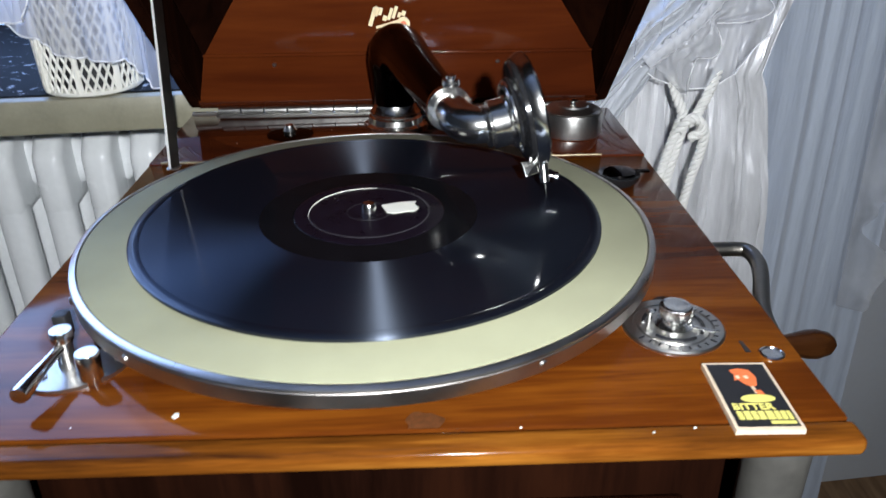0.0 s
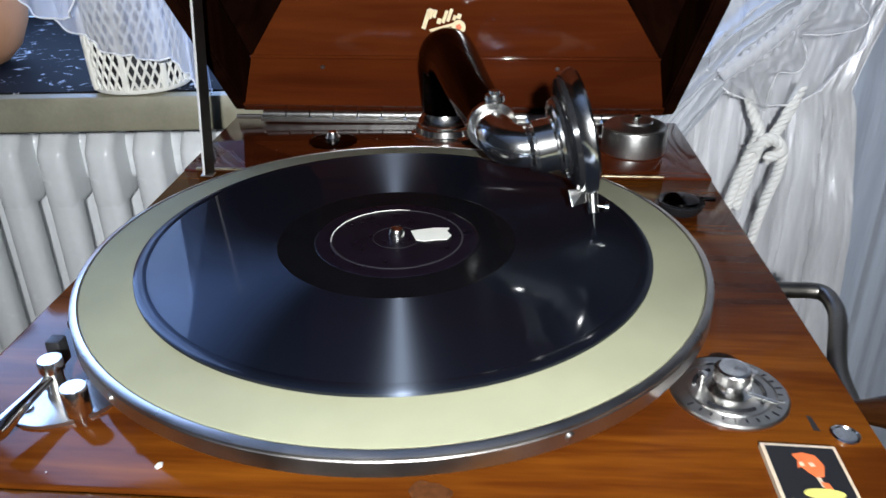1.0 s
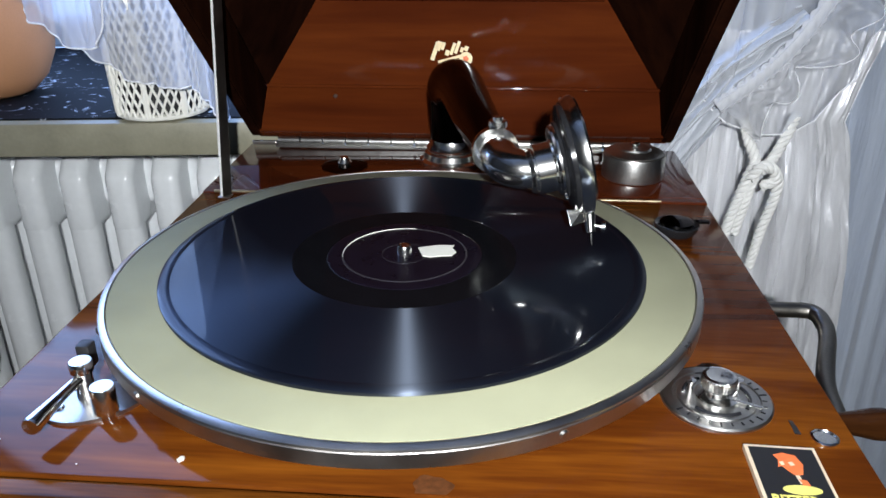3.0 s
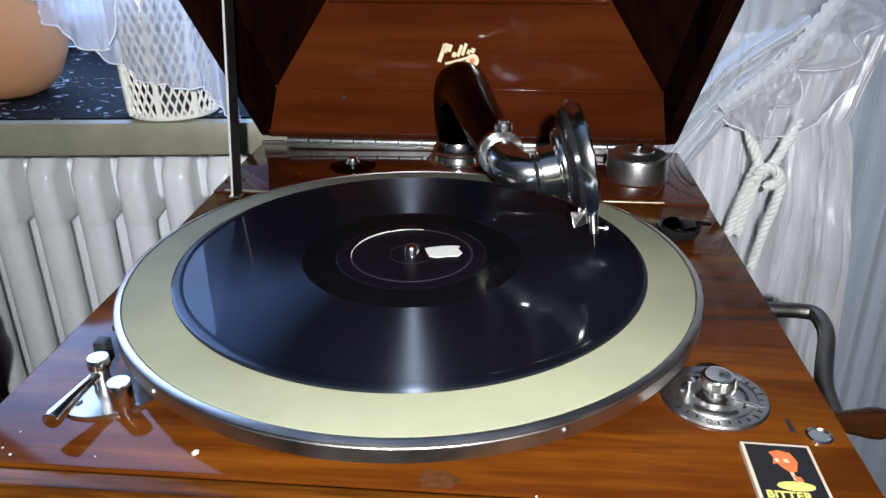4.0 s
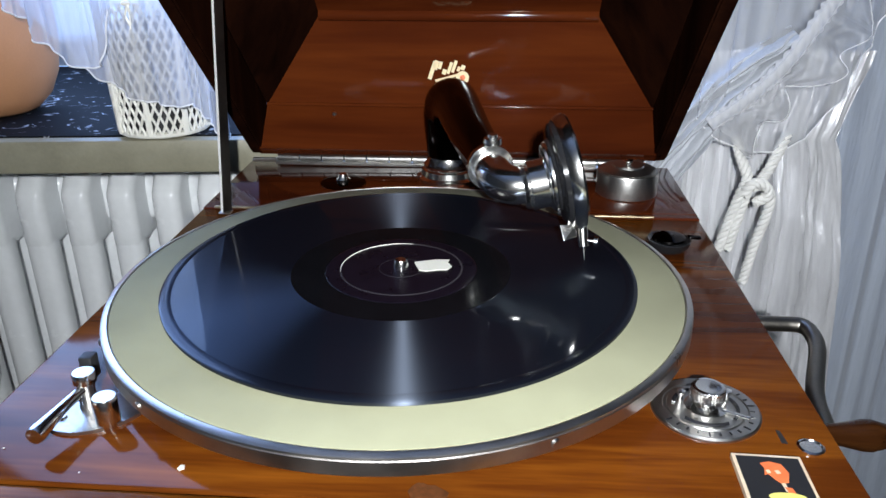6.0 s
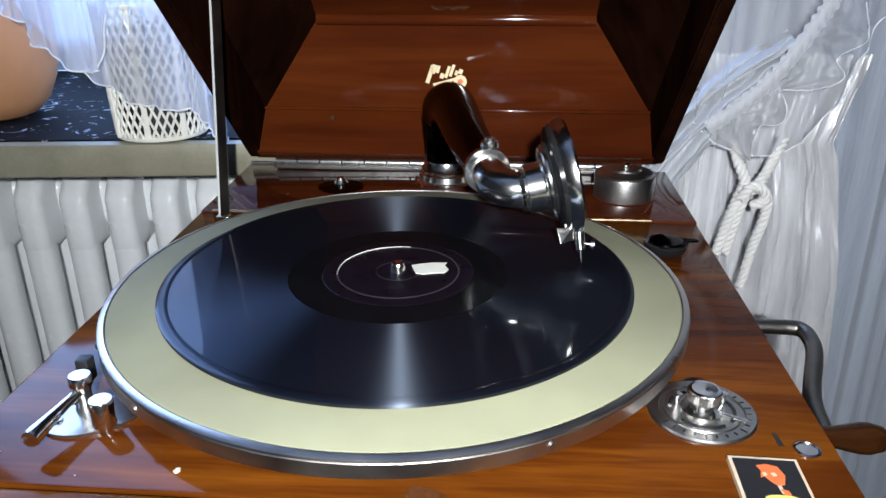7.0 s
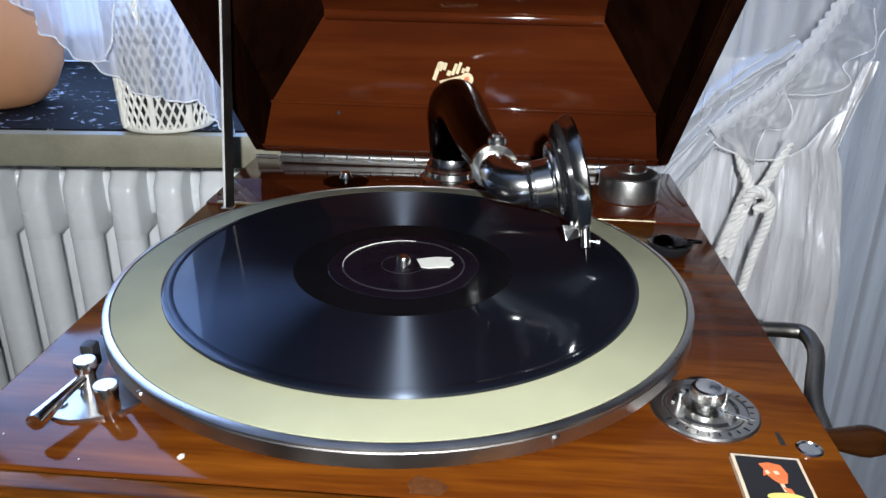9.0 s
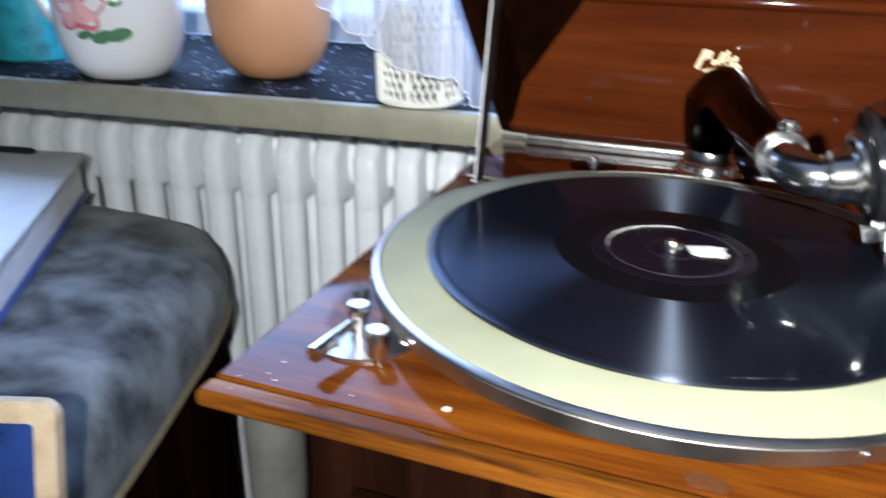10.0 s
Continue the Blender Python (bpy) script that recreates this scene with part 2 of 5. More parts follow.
LABEL_LINE = simple("label_print", (0.022, 0.019, 0.024), 0.6, 0.0, 0.2, 200)
LABEL.node_tree.nodes["Principled BSDF"].inputs["Specular IOR Level"].default_value = 0.08
DEAD_WAX = simple("smooth_shellac", (0.004, 0.004, 0.005), 0.14, 0.0, 0.2, 80)
DEAD_WAX.node_tree.nodes["Principled BSDF"].inputs["Specular IOR Level"].default_value = 0.05
BLACK_NICKEL.node_tree.nodes["Principled BSDF"].inputs["Specular Tint"].default_value = (0.65, 0.63, 0.62, 1)
STAIN = simple("water_mark", (0.098, 0.034, 0.011), 0.45, 0.0, 0.55, 350)


def record_grooves():
    """Black shellac, cut with rings of fine grooves round the world's upright axis."""
    m, nt, bs = nodes_of("grooved_shellac")
    bs.inputs["Base Color"].default_value = (0.0035, 0.0042, 0.007, 1)
    bs.inputs["Roughness"].default_value = 0.30
    bs.inputs["Specular IOR Level"].default_value = 0.0
    bs.inputs["Coat Weight"].default_value = 0.42
    bs.inputs["Coat IOR"].default_value = 1.44
    bs.inputs["Coat Roughness"].default_value = 0.028
    tan = nt.nodes.new("ShaderNodeTangent")
    tan.direction_type, tan.axis = "RADIAL", "Z"
    walls = nt.nodes.new("ShaderNodeBsdfAnisotropic")
    walls.inputs["Color"].default_value = (0.040, 0.047, 0.060, 1)
    walls.inputs["Anisotropy"].default_value = 0.72
    nt.links.new(tan.outputs["Tangent"], walls.inputs["Tangent"])
    both = nt.nodes.new("ShaderNodeAddShader")
    nt.links.new(bs.outputs[0], both.inputs[0])
    nt.links.new(walls.outputs[0], both.inputs[1])
    nt.links.new(both.outputs[0], nt.nodes["Material Output"].inputs["Surface"])
    tc = nt.nodes.new("ShaderNodeTexCoord")
    ln = nt.nodes.new("ShaderNodeVectorMath")
    ln.operation = "LENGTH"
    fl = nt.nodes.new("ShaderNodeVectorMath")
    fl.operation = "MULTIPLY"
    fl.inputs[1].default_value = (1, 1, 0)
    nt.links.new(tc.outputs["Object"], fl.inputs[0])
    nt.links.new(fl.outputs["Vector"], ln.inputs[0])
    ns = nt.nodes.new("ShaderNodeTexNoise")
    ns.noise_dimensions = "1D"
    ns.inputs["Scale"].default_value, ns.inputs["Detail"].default_value = 900, 4
    nt.links.new(ln.outputs["Value"], ns.inputs["W"])
    mr = nt.nodes.new("ShaderNodeMapRange")
    mr.inputs["To Min"].default_value, mr.inputs["To Max"].default_value = 0.31, 0.40
    nt.links.new(ns.outputs["Fac"], mr.inputs["Value"])
    nt.links.new(mr.outputs["Result"], walls.inputs["Roughness"])
    return m


GROOVES = record_grooves()


def patterned_cloth():
    """Black oilcloth with pale broken veins."""
    m, nt, bs = nodes_of("veined_black_oilcloth")
    tc = nt.nodes.new("ShaderNodeTexCoord")
    n = nt.nodes.new("ShaderNodeTexNoise")
    n.inputs["Scale"].default_value, n.inputs["Detail"].default_value, n.inputs["Distortion"].default_value = 55, 4, 1.5
    nt.links.new(tc.outputs["Object"], n.inputs["Vector"])
    r = nt.nodes.new("ShaderNodeValToRGB")
    e = r.color_ramp.elements
    e[0].position, e[0].color = 0.615, (0.008, 0.009, 0.011, 1)
    e[1].position, e[1].color = 0.68, (0.40, 0.42, 0.46, 1)
    nt.links.new(n.outputs["Fac"], r.inputs["Fac"])
    nt.links.new(r.outputs["Color"], bs.inputs["Base Color"])
    bs.inputs["Roughness"].default_value = 0.7
    bs.inputs["Specular IOR Level"].default_value = 0.06
    return m


OILCLOTH = patterned_cloth()


def velvet():
    """Dark grey-green crushed velvet with paler brushed patches."""
    m, nt, bs = nodes_of("crushed_velvet")
    tc = nt.nodes.new("ShaderNodeTexCoord")
    n = nt.nodes.new("ShaderNodeTexNoise")
    n.inputs["Scale"].default_value, n.inputs["Detail"].default_value, n.inputs["Distortion"].default_value = 20, 8, 0.3
    nt.links.new(tc.outputs["Object"], n.inputs["Vector"])
    r = nt.nodes.new("ShaderNodeValToRGB")
    e = r.color_ramp.elements
    e[0].position, e[0].color = 0.35, (0.008, 0.010, 0.009, 1)
    e[1].position, e[1].color = 0.72, (0.20, 0.21, 0.20, 1)
    nt.links.new(n.outputs["Fac"], r.inputs["Fac"])
    nt.links.new(r.outputs["Color"], bs.inputs["Base Color"])
    bs.inputs["Roughness"].default_value = 0.85
    bs.inputs["Sheen Weight"].default_value = 0.1
    f = nt.nodes.new("ShaderNodeTexNoise")
    f.inputs["Scale"].default_value = 700
    nt.links.new(tc.outputs["Object"], f.inputs["Vector"])
    b = nt.nodes.new("ShaderNodeBump")
    b.inputs["Strength"].default_value, b.inputs["Distance"].default_value = 0.5, 0.001
    nt.links.new(f.outputs["Fac"], b.inputs["Height"])
    nt.links.new(b.outputs["Normal"], bs.inputs["Normal"])
    return m


VELVET = velvet()


def clear_glass():
    m, nt, bs = nodes_of("window_glass")
    bs.inputs["Base Color"].default_value = (0.95, 0.98, 1.0, 1)
    bs.inputs["Transmission Weight"].default_value = 1.0
    bs.inputs["Roughness"].default_value = 0.0
    bs.inputs["IOR"].default_value = 1.45
    return m


GLASS = clear_glass()


def daylight_backdrop():
    m, nt, bs = nodes_of("overcast_distance")
    em = nt.nodes.new("ShaderNodeEmission")
    em.inputs["Color"].default_value = (0.34, 0.54, 1.0, 1)
    em.inputs["Strength"].default_value = 2.6
    nt.links.new(em.outputs[0], nt.nodes["Material Output"].inputs["Surface"])
    return m


SKY_GLOW = daylight_backdrop()


# ---- mesh helpers ----
def part(name, bm, material, parent=None, label="", smooth=False):
    """Links a bmesh, built in world coordinates, as one mesh object under a thing or a part."""
    bmesh.ops.recalc_face_normals(bm, faces=bm.faces)
    me = bpy.data.meshes.new(name)
    bm.to_mesh(me)
    bm.free()
    me.materials.append(material)
    if smooth:
        for p in me.polygons:
            p.use_smooth = True
        me.set_sharp_from_angle(angle=radians(38))
    ob = new(name, me)
    if parent:
        ob.parent = parent
        ob.matrix_parent_inverse = parent.matrix_world.inverted() if parent.type != "EMPTY" else Matrix.Translation(-parent.location)
    if label:
        ob["label"] = label
    return ob


def thing(name, at, label, category, group="", kind=""):
    e = new(name)
    e.location = at
    e.empty_display_size = 0.02
    return tagged(e, label, category, group, kind)


def box(lo, hi, bevel=0.0, segs=2, turn=0.0, about=(0, 0, 0)):
    bm = bmesh.new()
    bmesh.ops.create_cube(bm, size=1)
    c = [(a + b) / 2 for a, b in zip(lo, hi)]
    d = [b - a for a, b in zip(lo, hi)]
    bmesh.ops.scale(bm, vec=d, verts=bm.verts)
    bmesh.ops.translate(bm, vec=c, verts=bm.verts)
    if bevel:
        bmesh.ops.bevel(bm, geom=bm.edges[:], offset=bevel, segments=segs, affect="EDGES", profile=0.5)
    if turn:
        bmesh.ops.rotate(bm, cent=about, matrix=Matrix.Rotation(radians(turn), 3, "Z"), verts=bm.verts)
    return bm


def lathe(profile, segs=48, at=(0, 0, 0), axis=None):
    """Turns a profile of (radius, height) round an upright line through at; axis: lays the line along another way."""
    bm = bmesh.new()
    rings = []
    for r, z in profile:
        if r < 1e-6:
            rings.append([bm.verts.new((0, 0, z))])
        else:
            rings.append([bm.verts.new((r * math.cos(2 * math.pi * i / segs), r * math.sin(2 * math.pi * i / segs), z)) for i in range(segs)])
    for a, b in zip(rings, rings[1:]):
        for i in range(segs):
            j = (i + 1) % segs
            if len(a) == 1 and len(b) == 1:
                continue
            if len(a) == 1:
                bm.faces.new((a[0], b[i], b[j]))
            elif len(b) == 1:
                bm.faces.new((a[i], a[j], b[0]))
            else:
                bm.faces.new((a[i], a[j], b[j], b[i]))
    m = Matrix.Translation(at)
    if axis:
        m = m @ Vector((0, 0, 1)).rotation_difference(Vector(axis).normalized()).to_matrix().to_4x4()
    bmesh.ops.transform(bm, matrix=m, verts=bm.verts)
    return bm


def smooth_path(points, steps=8):
    """A curve through the points (Catmull-Rom)."""
    p = [Vector(q) for q in points]
    p = [2 * p[0] - p[1]] + p + [2 * p[-1] - p[-2]]
    out = []
    for i in range(1, len(p) - 2):
        for k in range(steps):
            t = k / steps
            a, b, c, d = p[i - 1:i + 3]
            out.append(0.5 * (2 * b + (c - a) * t + (2 * a - 5 * b + 4 * c - d) * t * t + (3 * b - a - 3 * c + d) * t ** 3))
    out.append(p[-2])
    return out


def tube(points, radii, segs=20, cap=True, flat=1.0):
    """A round bar or pipe along points; radii: one number or one for each point."""
    bm = bmesh.new()
    pts = [Vector(p) for p in points]
    if not hasattr(radii, "__len__"):
        radii = [radii] * len(pts)
    rings = []
    side = None
    for i, p in enumerate(pts):
        d = (pts[min(i + 1, len(pts) - 1)] - pts[max(i - 1, 0)]).normalized()
        if side is None:
            side = d.orthogonal().normalized()
        side = (side - d * side.dot(d)).normalized()
        up = d.cross(side)
        rings.append([bm.verts.new(p + radii[i] * (math.cos(2 * math.pi * k / segs) * side + flat * math.sin(2 * math.pi * k / segs) * up)) for k in range(segs)])
    for a, b in zip(rings, rings[1:]):
        for k in range(segs):
            bm.faces.new((a[k], a[(k + 1) % segs], b[(k + 1) % segs], b[k]))
    if cap:
        bm.faces.new(rings[0])
        bm.faces.new(rings[-1][::-1])
    return bm


def sheet(fn, nu, nv, thick=0.0):
    """A cloth or panel: fn(u, v) for u, v from 0 to 1."""
    bm = bmesh.new()
    g = [[bm.verts.new(fn(i / nu, j / nv)) for j in range(nv + 1)] for i in range(nu + 1)]
    for i in range(nu):
        for j in range(nv):
            bm.faces.new((g[i][j], g[i + 1][j], g[i + 1][j + 1], g[i][j + 1]))
    if thick:
        bmesh.ops.recalc_face_normals(bm, faces=bm.faces)
        bmesh.ops.solidify(bm, geom=bm.faces[:], thickness=thick)
    return bm


def prism(outline, z0, z1, bevel=0.0):
    """An upright solid over a flat outline of (x, y)."""
    bm = bmesh.new()
    lo = [bm.verts.new((x, y, z0)) for x, y in outline]
    hi = [bm.verts.new((x, y, z1)) for x, y in outline]
    n = len(outline)
    bm.faces.new(lo[::-1])
    bm.faces.new(hi)
    for i in range(n):
        bm.faces.new((lo[i], lo[(i + 1) % n], hi[(i + 1) % n], hi[i]))
    if bevel:
        bmesh.ops.bevel(bm, geom=bm.edges[:], offset=bevel, segments=2, affect="EDGES", profile=0.5)
    return bm


def slab(corners, thick, bevel=0.0):
    """A flat board with one face through the corners, its thickness laid away along the face's normal."""
    bm = bmesh.new()
    c = [Vector(q) for q in corners]
    n = (c[1] - c[0]).cross(c[2] - c[0]).normalized() * thick
    a = [bm.verts.new(q) for q in c]
    b = [bm.verts.new(q + n) for q in c]
    k = len(c)
    bm.faces.new(a)
    bm.faces.new(b[::-1])
    for i in range(k):
        bm.faces.new((a[i], b[i], b[(i + 1) % k], a[(i + 1) % k]))
    if bevel:
        bmesh.ops.bevel(bm, geom=bm.edges[:], offset=bevel, segments=2, affect="EDGES", profile=0.5)
    return bm


def join(*bms):
    """Several bmeshes as one."""
    out = bmesh.new()
    for b in bms:
        me = bpy.data.meshes.new("tmp")
        b.to_mesh(me)
        out.from_mesh(me)
        bpy.data.meshes.remove(me)
        b.free()
    return out


# ---- the window wall: s along it, d into it from the sill's front edge ----
WALL_TURN = 5.8
P0 = Vector((-0.187, 0.293, 0))
ALONG = Vector((math.cos(radians(WALL_TURN)), math.sin(radians(WALL_TURN)), 0))
INTO = Vector((-math.sin(radians(WALL_TURN)), math.cos(radians(WALL_TURN)), 0))
SILL_Z = 0.868


def on_wall(s, d, z):
    return P0 + ALONG * s + INTO * d + Vector((0, 0, z))


def wall_box(s0, s1, d0, d1, z0, z1, bevel=0.0, segs=2):
    bm = box((s0, d0, z0), (s1, d1, z1), bevel, segs)
    bmesh.ops.transform(bm, matrix=Matrix.Translation(P0) @ Matrix.Rotation(radians(WALL_TURN), 4, "Z"), verts=bm.verts)
    return bm


WALL_D = 0.31
tagged(part("floor", box((-2.4, -3.2, -0.08), (2.4, 1.2, 0.0)), FLOOR_WOOD), "dark varnished wooden floor", "floor", kind="structure")
# unseen ceiling, grey rather than white so that less light bounces
tagged(part("ceiling", box((-2.4, -3.2, 2.5), (2.4, 1.2, 2.58)), DIM_CEILING_PAINT), "unseen ceiling, toned down to cut bounce light", "ceiling", kind="structure")
# unseen walls closing the room, darkened to hold back reflected light
tagged(part("wall_west", box((-2.48, -3.2, 0), (-2.4, 1.2, 2.5)), DIM_ROOM_PAINT), "unseen wall, made dark to cut reflected light", "wall", kind="structure")
tagged(part("wall_east", box((2.4, -3.2, 0), (2.48, 1.2, 2.5)), DIM_ROOM_PAINT), "unseen wall, made dark to cut reflected light", "wall", kind="structure")
tagged(part("wall_south", box((-2.4, -3.28, 0), (2.4, -3.2, 2.5)), DIM_ROOM_PAINT), "unseen wall, made dark to cut reflected light", "wall", kind="structure")
# window wall with its opening from the sill upwards
WIN_S0, WIN_S1, WIN_TOP = -1.05, 0.62, 2.2
north = thing("wall_north", on_wall(0, WALL_D, 0), "pale grey painted wall round the window", "wall", kind="structure")
part("wall_panel", wall_box(-2.4, WIN_S0, WALL_D, WALL_D + 0.25, 0, 2.5), WALL_PAINT, north)
part("wall_panel", wall_box(WIN_S1, 2.7, WALL_D - 0.02, WALL_D + 0.25, 0, 2.5), WALL_PAINT, north)
part("wall_panel", wall_box(WIN_S0, WIN_S1, WALL_D, WALL_D + 0.25, 0, SILL_Z - 0.032), WALL_PAINT, north)
part("wall_panel", wall_box(WIN_S0, WIN_S1, WALL_D, WALL_D + 0.25, WIN_TOP, 2.5), WALL_PAINT, north)

win = thing("window_1", on_wall(-0.2, WALL_D + 0.1, SILL_Z), "white painted window with daylight behind it", "window", kind="structure")
fr = [wall_box(WIN_S0, WIN_S1, WALL_D + 0.08, WALL_D + 0.14, SILL_Z, SILL_Z + 0.035, 0.004),
      wall_box(WIN_S0, WIN_S1, WALL_D + 0.08, WALL_D + 0.14, WIN_TOP - 0.07, WIN_TOP, 0.004),
      wall_box(WIN_S0, WIN_S0 + 0.07, WALL_D + 0.08, WALL_D + 0.14, SILL_Z + 0.035, WIN_TOP - 0.07, 0.004),
      wall_box(WIN_S1 - 0.07, WIN_S1, WALL_D + 0.08, WALL_D + 0.14, SILL_Z + 0.035, WIN_TOP - 0.07, 0.004),
      wall_box(-0.19, -0.10, WALL_D + 0.075, WALL_D + 0.135, SILL_Z + 0.035, WIN_TOP - 0.07, 0.004)]
for b in fr:
    part("window_frame", b, FRAME_PAINT, win)
for s0, s1 in ((WIN_S0 + 0.07, -0.19), (-0.10, WIN_S1 - 0.07)):
    pane = part("pane", wall_box(s0, s1, WALL_D + 0.105, WALL_D + 0.110, SILL_Z + 0.035, WIN_TOP - 0.07), GLASS, win, "clear window pane")
    pane.visible_shadow = False
tagged(part("backdrop", wall_box(-6, 6, 3.0, 3.02, -2, 6), SKY_GLOW), "pale blue overcast daylight outside", "backdrop", kind="structure")

# sill slab and its oilcloth
sill = part("window_sill", wall_box(-1.15, 0.372, 0.0, WALL_D + 0.08, SILL_Z - 0.032, SILL_Z, 0.003), SILL_STONE, None, smooth=True)
tagged(sill, "worn olive-beige stone window sill", "window sill", kind="structure")
cl = part("sill_cloth", wall_box(-1.14, 0.365, 0.012, WALL_D + 0.07, SILL_Z, SILL_Z + 0.0016), OILCLOTH)
tagged(cl, "black oilcloth with pale veins lying on the sill", "cloth")
Z_SILL = SILL_Z + 0.0016


# ---- radiator under the sill ----
def build_radiator():
    rad = thing("radiator", on_wall(-0.4, 0.2, 0.0), "white enamelled cast-iron column radiator below the window sill", "radiator")
    pitch, top, low, count = 0.0510, 0.806, 0.09, 24
    d0, d1, half = 0.125, 0.285, 0.0158
    s_first = -0.2785 - pitch * 14
    turned = Matrix.Translation(P0) @ Matrix.Rotation(radians(WALL_TURN), 4, "Z")

    def profile(points, bevel, segs):
        """A casting with the given outline in depth and height, as wide as a section."""
        bm = bmesh.new()
        a = [bm.verts.new((-half, d, z)) for d, z in points]
        b = [bm.verts.new((half, d, z)) for d, z in points]
        n = len(points)
        bm.faces.new(a[::-1]), bm.faces.new(b)
        for i in range(n):
            bm.faces.new((a[i], a[(i + 1) % n], b[(i + 1) % n], b[i]))
        bmesh.ops.bevel(bm, geom=bm.edges[:], offset=bevel, segments=segs, affect="EDGES", profile=0.5)
        bmesh.ops.transform(bm, matrix=turned, verts=bm.verts)
        return bm

    crown = [(d0, top - 0.105), (d0, top - 0.034), (d0 + 0.032, top), (d1 - 0.032, top), (d1, top - 0.034), (d1, top - 0.105)]
    head = part("radiator_section", profile(crown, 0.0115, 5), RADIATOR_PAINT, rad, smooth=True)
    base = head.matrix_parent_inverse.copy()
    pieces = [("foot_block", profile([(d, low + top - z) for d, z in crown][::-1], 0.0115, 5))]
    pieces += [("column", wall_box(-half, half, da, db, low + 0.080, top - 0.080, 0.0125, 5)) for da, db in ((d0 + 0.0004, d0 + 0.034), (d0 + 0.063, d1 - 0.063), (d1 - 0.034, d1 - 0.0004))]
    pieces += [("hub", wall_box(-pitch / 2, pitch / 2, d0 + 0.045, d1 - 0.045, zc - 0.030, zc + 0.030, 0.014, 3)) for zc in (top - 0.055, low + 0.055)]
    kids = [part(name, bm, RADIATOR_PAINT, head, smooth=True) for name, bm in pieces]
    head.location = ALONG * s_first
    for i in range(1, count):
        ob = new("radiator_section", head.data)
        ob.parent, ob.matrix_parent_inverse = rad, base
        ob.location = ALONG * (s_first + pitch * i)
        for k in kids:
            o = new(k.name.split(".")[0], k.data)
            o.parent = ob
    for s in (s_first, s_first + pitch * (count - 1)):
        part("foot", wall_box(s - 0.02, s + 0.02, d0 + 0.01, d1 - 0.01, 0.0, low + 0.02, 0.006), RADIATOR_PAINT, rad)


build_radiator()

# ---- the gramophone ----
BX0, BX1, BY0, BY1, BZ = -0.175, 0.1995, -0.166, 0.283, 0.8512
gram = thing("gramophone", (0.0125, 0.05, 0.0), "varnished mahogany cabinet gramophone with open hinged lid", "gramophone")


def build_cabinet():
    # overhanging top: frame round the motor board, with a worn pale front edge
    split = 0.157
    th = 0.0078
    part("motor_board", box((BX0 + 0.001, BY0 + 0.014, BZ - th), (BX1 - 0.001, split - 0.0008, BZ), 0.0012), MAHOGANY, gram, "orange-brown varnished motor board", True)
    part("rear_board", box((BX0, split + 0.0008, BZ - th), (BX1, BY1, BZ + 0.0004), 0.0012), MAHOGANY_DARK, gram, smooth=True)
    part("front_edge", box((BX0 - 0.001, BY0, BZ - th - 0.001), (BX1 + 0.001, BY0 + 0.0138, BZ), 0.0034, 5), EDGE_WOOD, gram, "worn paler front edge of the board", True)
    # body below, set back and coloured dark for the shade under the top
    ix, iy = 0.016, 0.045
    bx0, bx1, by0, by1 = BX0 + ix, BX1 - ix, BY0 + iy + 0.008, BY1 - 0.004
    body = part("cabinet_body", box((bx0, by0, 0.05), (bx1, by1, BZ - th - 0.001), 0.003), SHADED_DARK_WOOD, gram, "dark brown cabinet body, shade of the overhang in its colour", True)
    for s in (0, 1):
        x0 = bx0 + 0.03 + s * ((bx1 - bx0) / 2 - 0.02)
        door = part("door", box((x0, by0 - 0.012, 0.10), (x0 + (bx1 - bx0) / 2 - 0.04, by0 - 0.0005, BZ - 0.075), 0.003), SHADED_DARK_WOOD, gram)
        part("door_knob", lathe([(0, 0), (0.004, 0), (0.004, 0.008), (0.009, 0.012), (0.009, 0.018), (0, 0.022)], 20,
                                (x0 + (0.135 if s == 0 else 0.012), by0 - 0.012, 0.48), (0, -1, 0)), BRASS, door, smooth=True)
    for x in (BX0 + 0.020, BX1 - 0.020):
        prof = [(0.0150, 0.0), (0.0165, 0.03), (0.0120, 0.06), (0.0125, 0.70), (0.0145, 0.75), (0.0115, 0.765), (0.0135, 0.79), (0.0140, BZ - th - 0.002)]
        part("corner_post", lathe(prof, 24, (x, BY0 + 0.026, 0)), POST_PAINT, gram, "worn grey painted corner post", True)
    for y in (BY1 - 0.03,):
        for x in (BX0 + 0.03, BX1 - 0.03):
            part("foot", box((x - 0.014, y - 0.014, 0), (x + 0.014, y + 0.014, 0.06), 0.003), SHADED_DARK_WOOD, gram)
    # motor board hinges
    for xa, xb in ((0.112, 0.166), (-0.165, -0.130)):
        h = part("board_hinge", tube([(xa, split, BZ + 0.0010), (xb, split, BZ + 0.0010)], 0.0010, 10), BRASS, gram, smooth=True)
        for k in range(5):
            x = xa + (xb - xa) * (k + 0.5) / 5
            part("knuckle", tube([(x - 0.003, split, BZ + 0.0010), (x + 0.003, split, BZ + 0.0010)], 0.0013, 10), BRASS, h, smooth=True)
    # piano hinge of the lid
    hy, hz = BY1 - 0.002, BZ + 0.0045
    leaf = part("lid_hinge", box((-0.15, hy - 0.010, BZ + 0.0005), (0.178, hy, BZ + 0.0022)), DULL_METAL, gram, "long nickel piano hinge")
    n = 16
    for k in range(n):
        xa = -0.15 + 0.328 * k / n
        part("knuckle", tube([(xa + 0.0006, hy - 0.001, hz), (xa + 0.328 / n - 0.0006, hy - 0.001, hz)], 0.0034, 12), DULL_METAL, leaf, smooth=True)
    part("back_strip", box((BX0 + 0.002, hy - 0.004, BZ + 0.0006), (-0.1505, hy, BZ + 0.004), 0.0008), STEEL, gram)


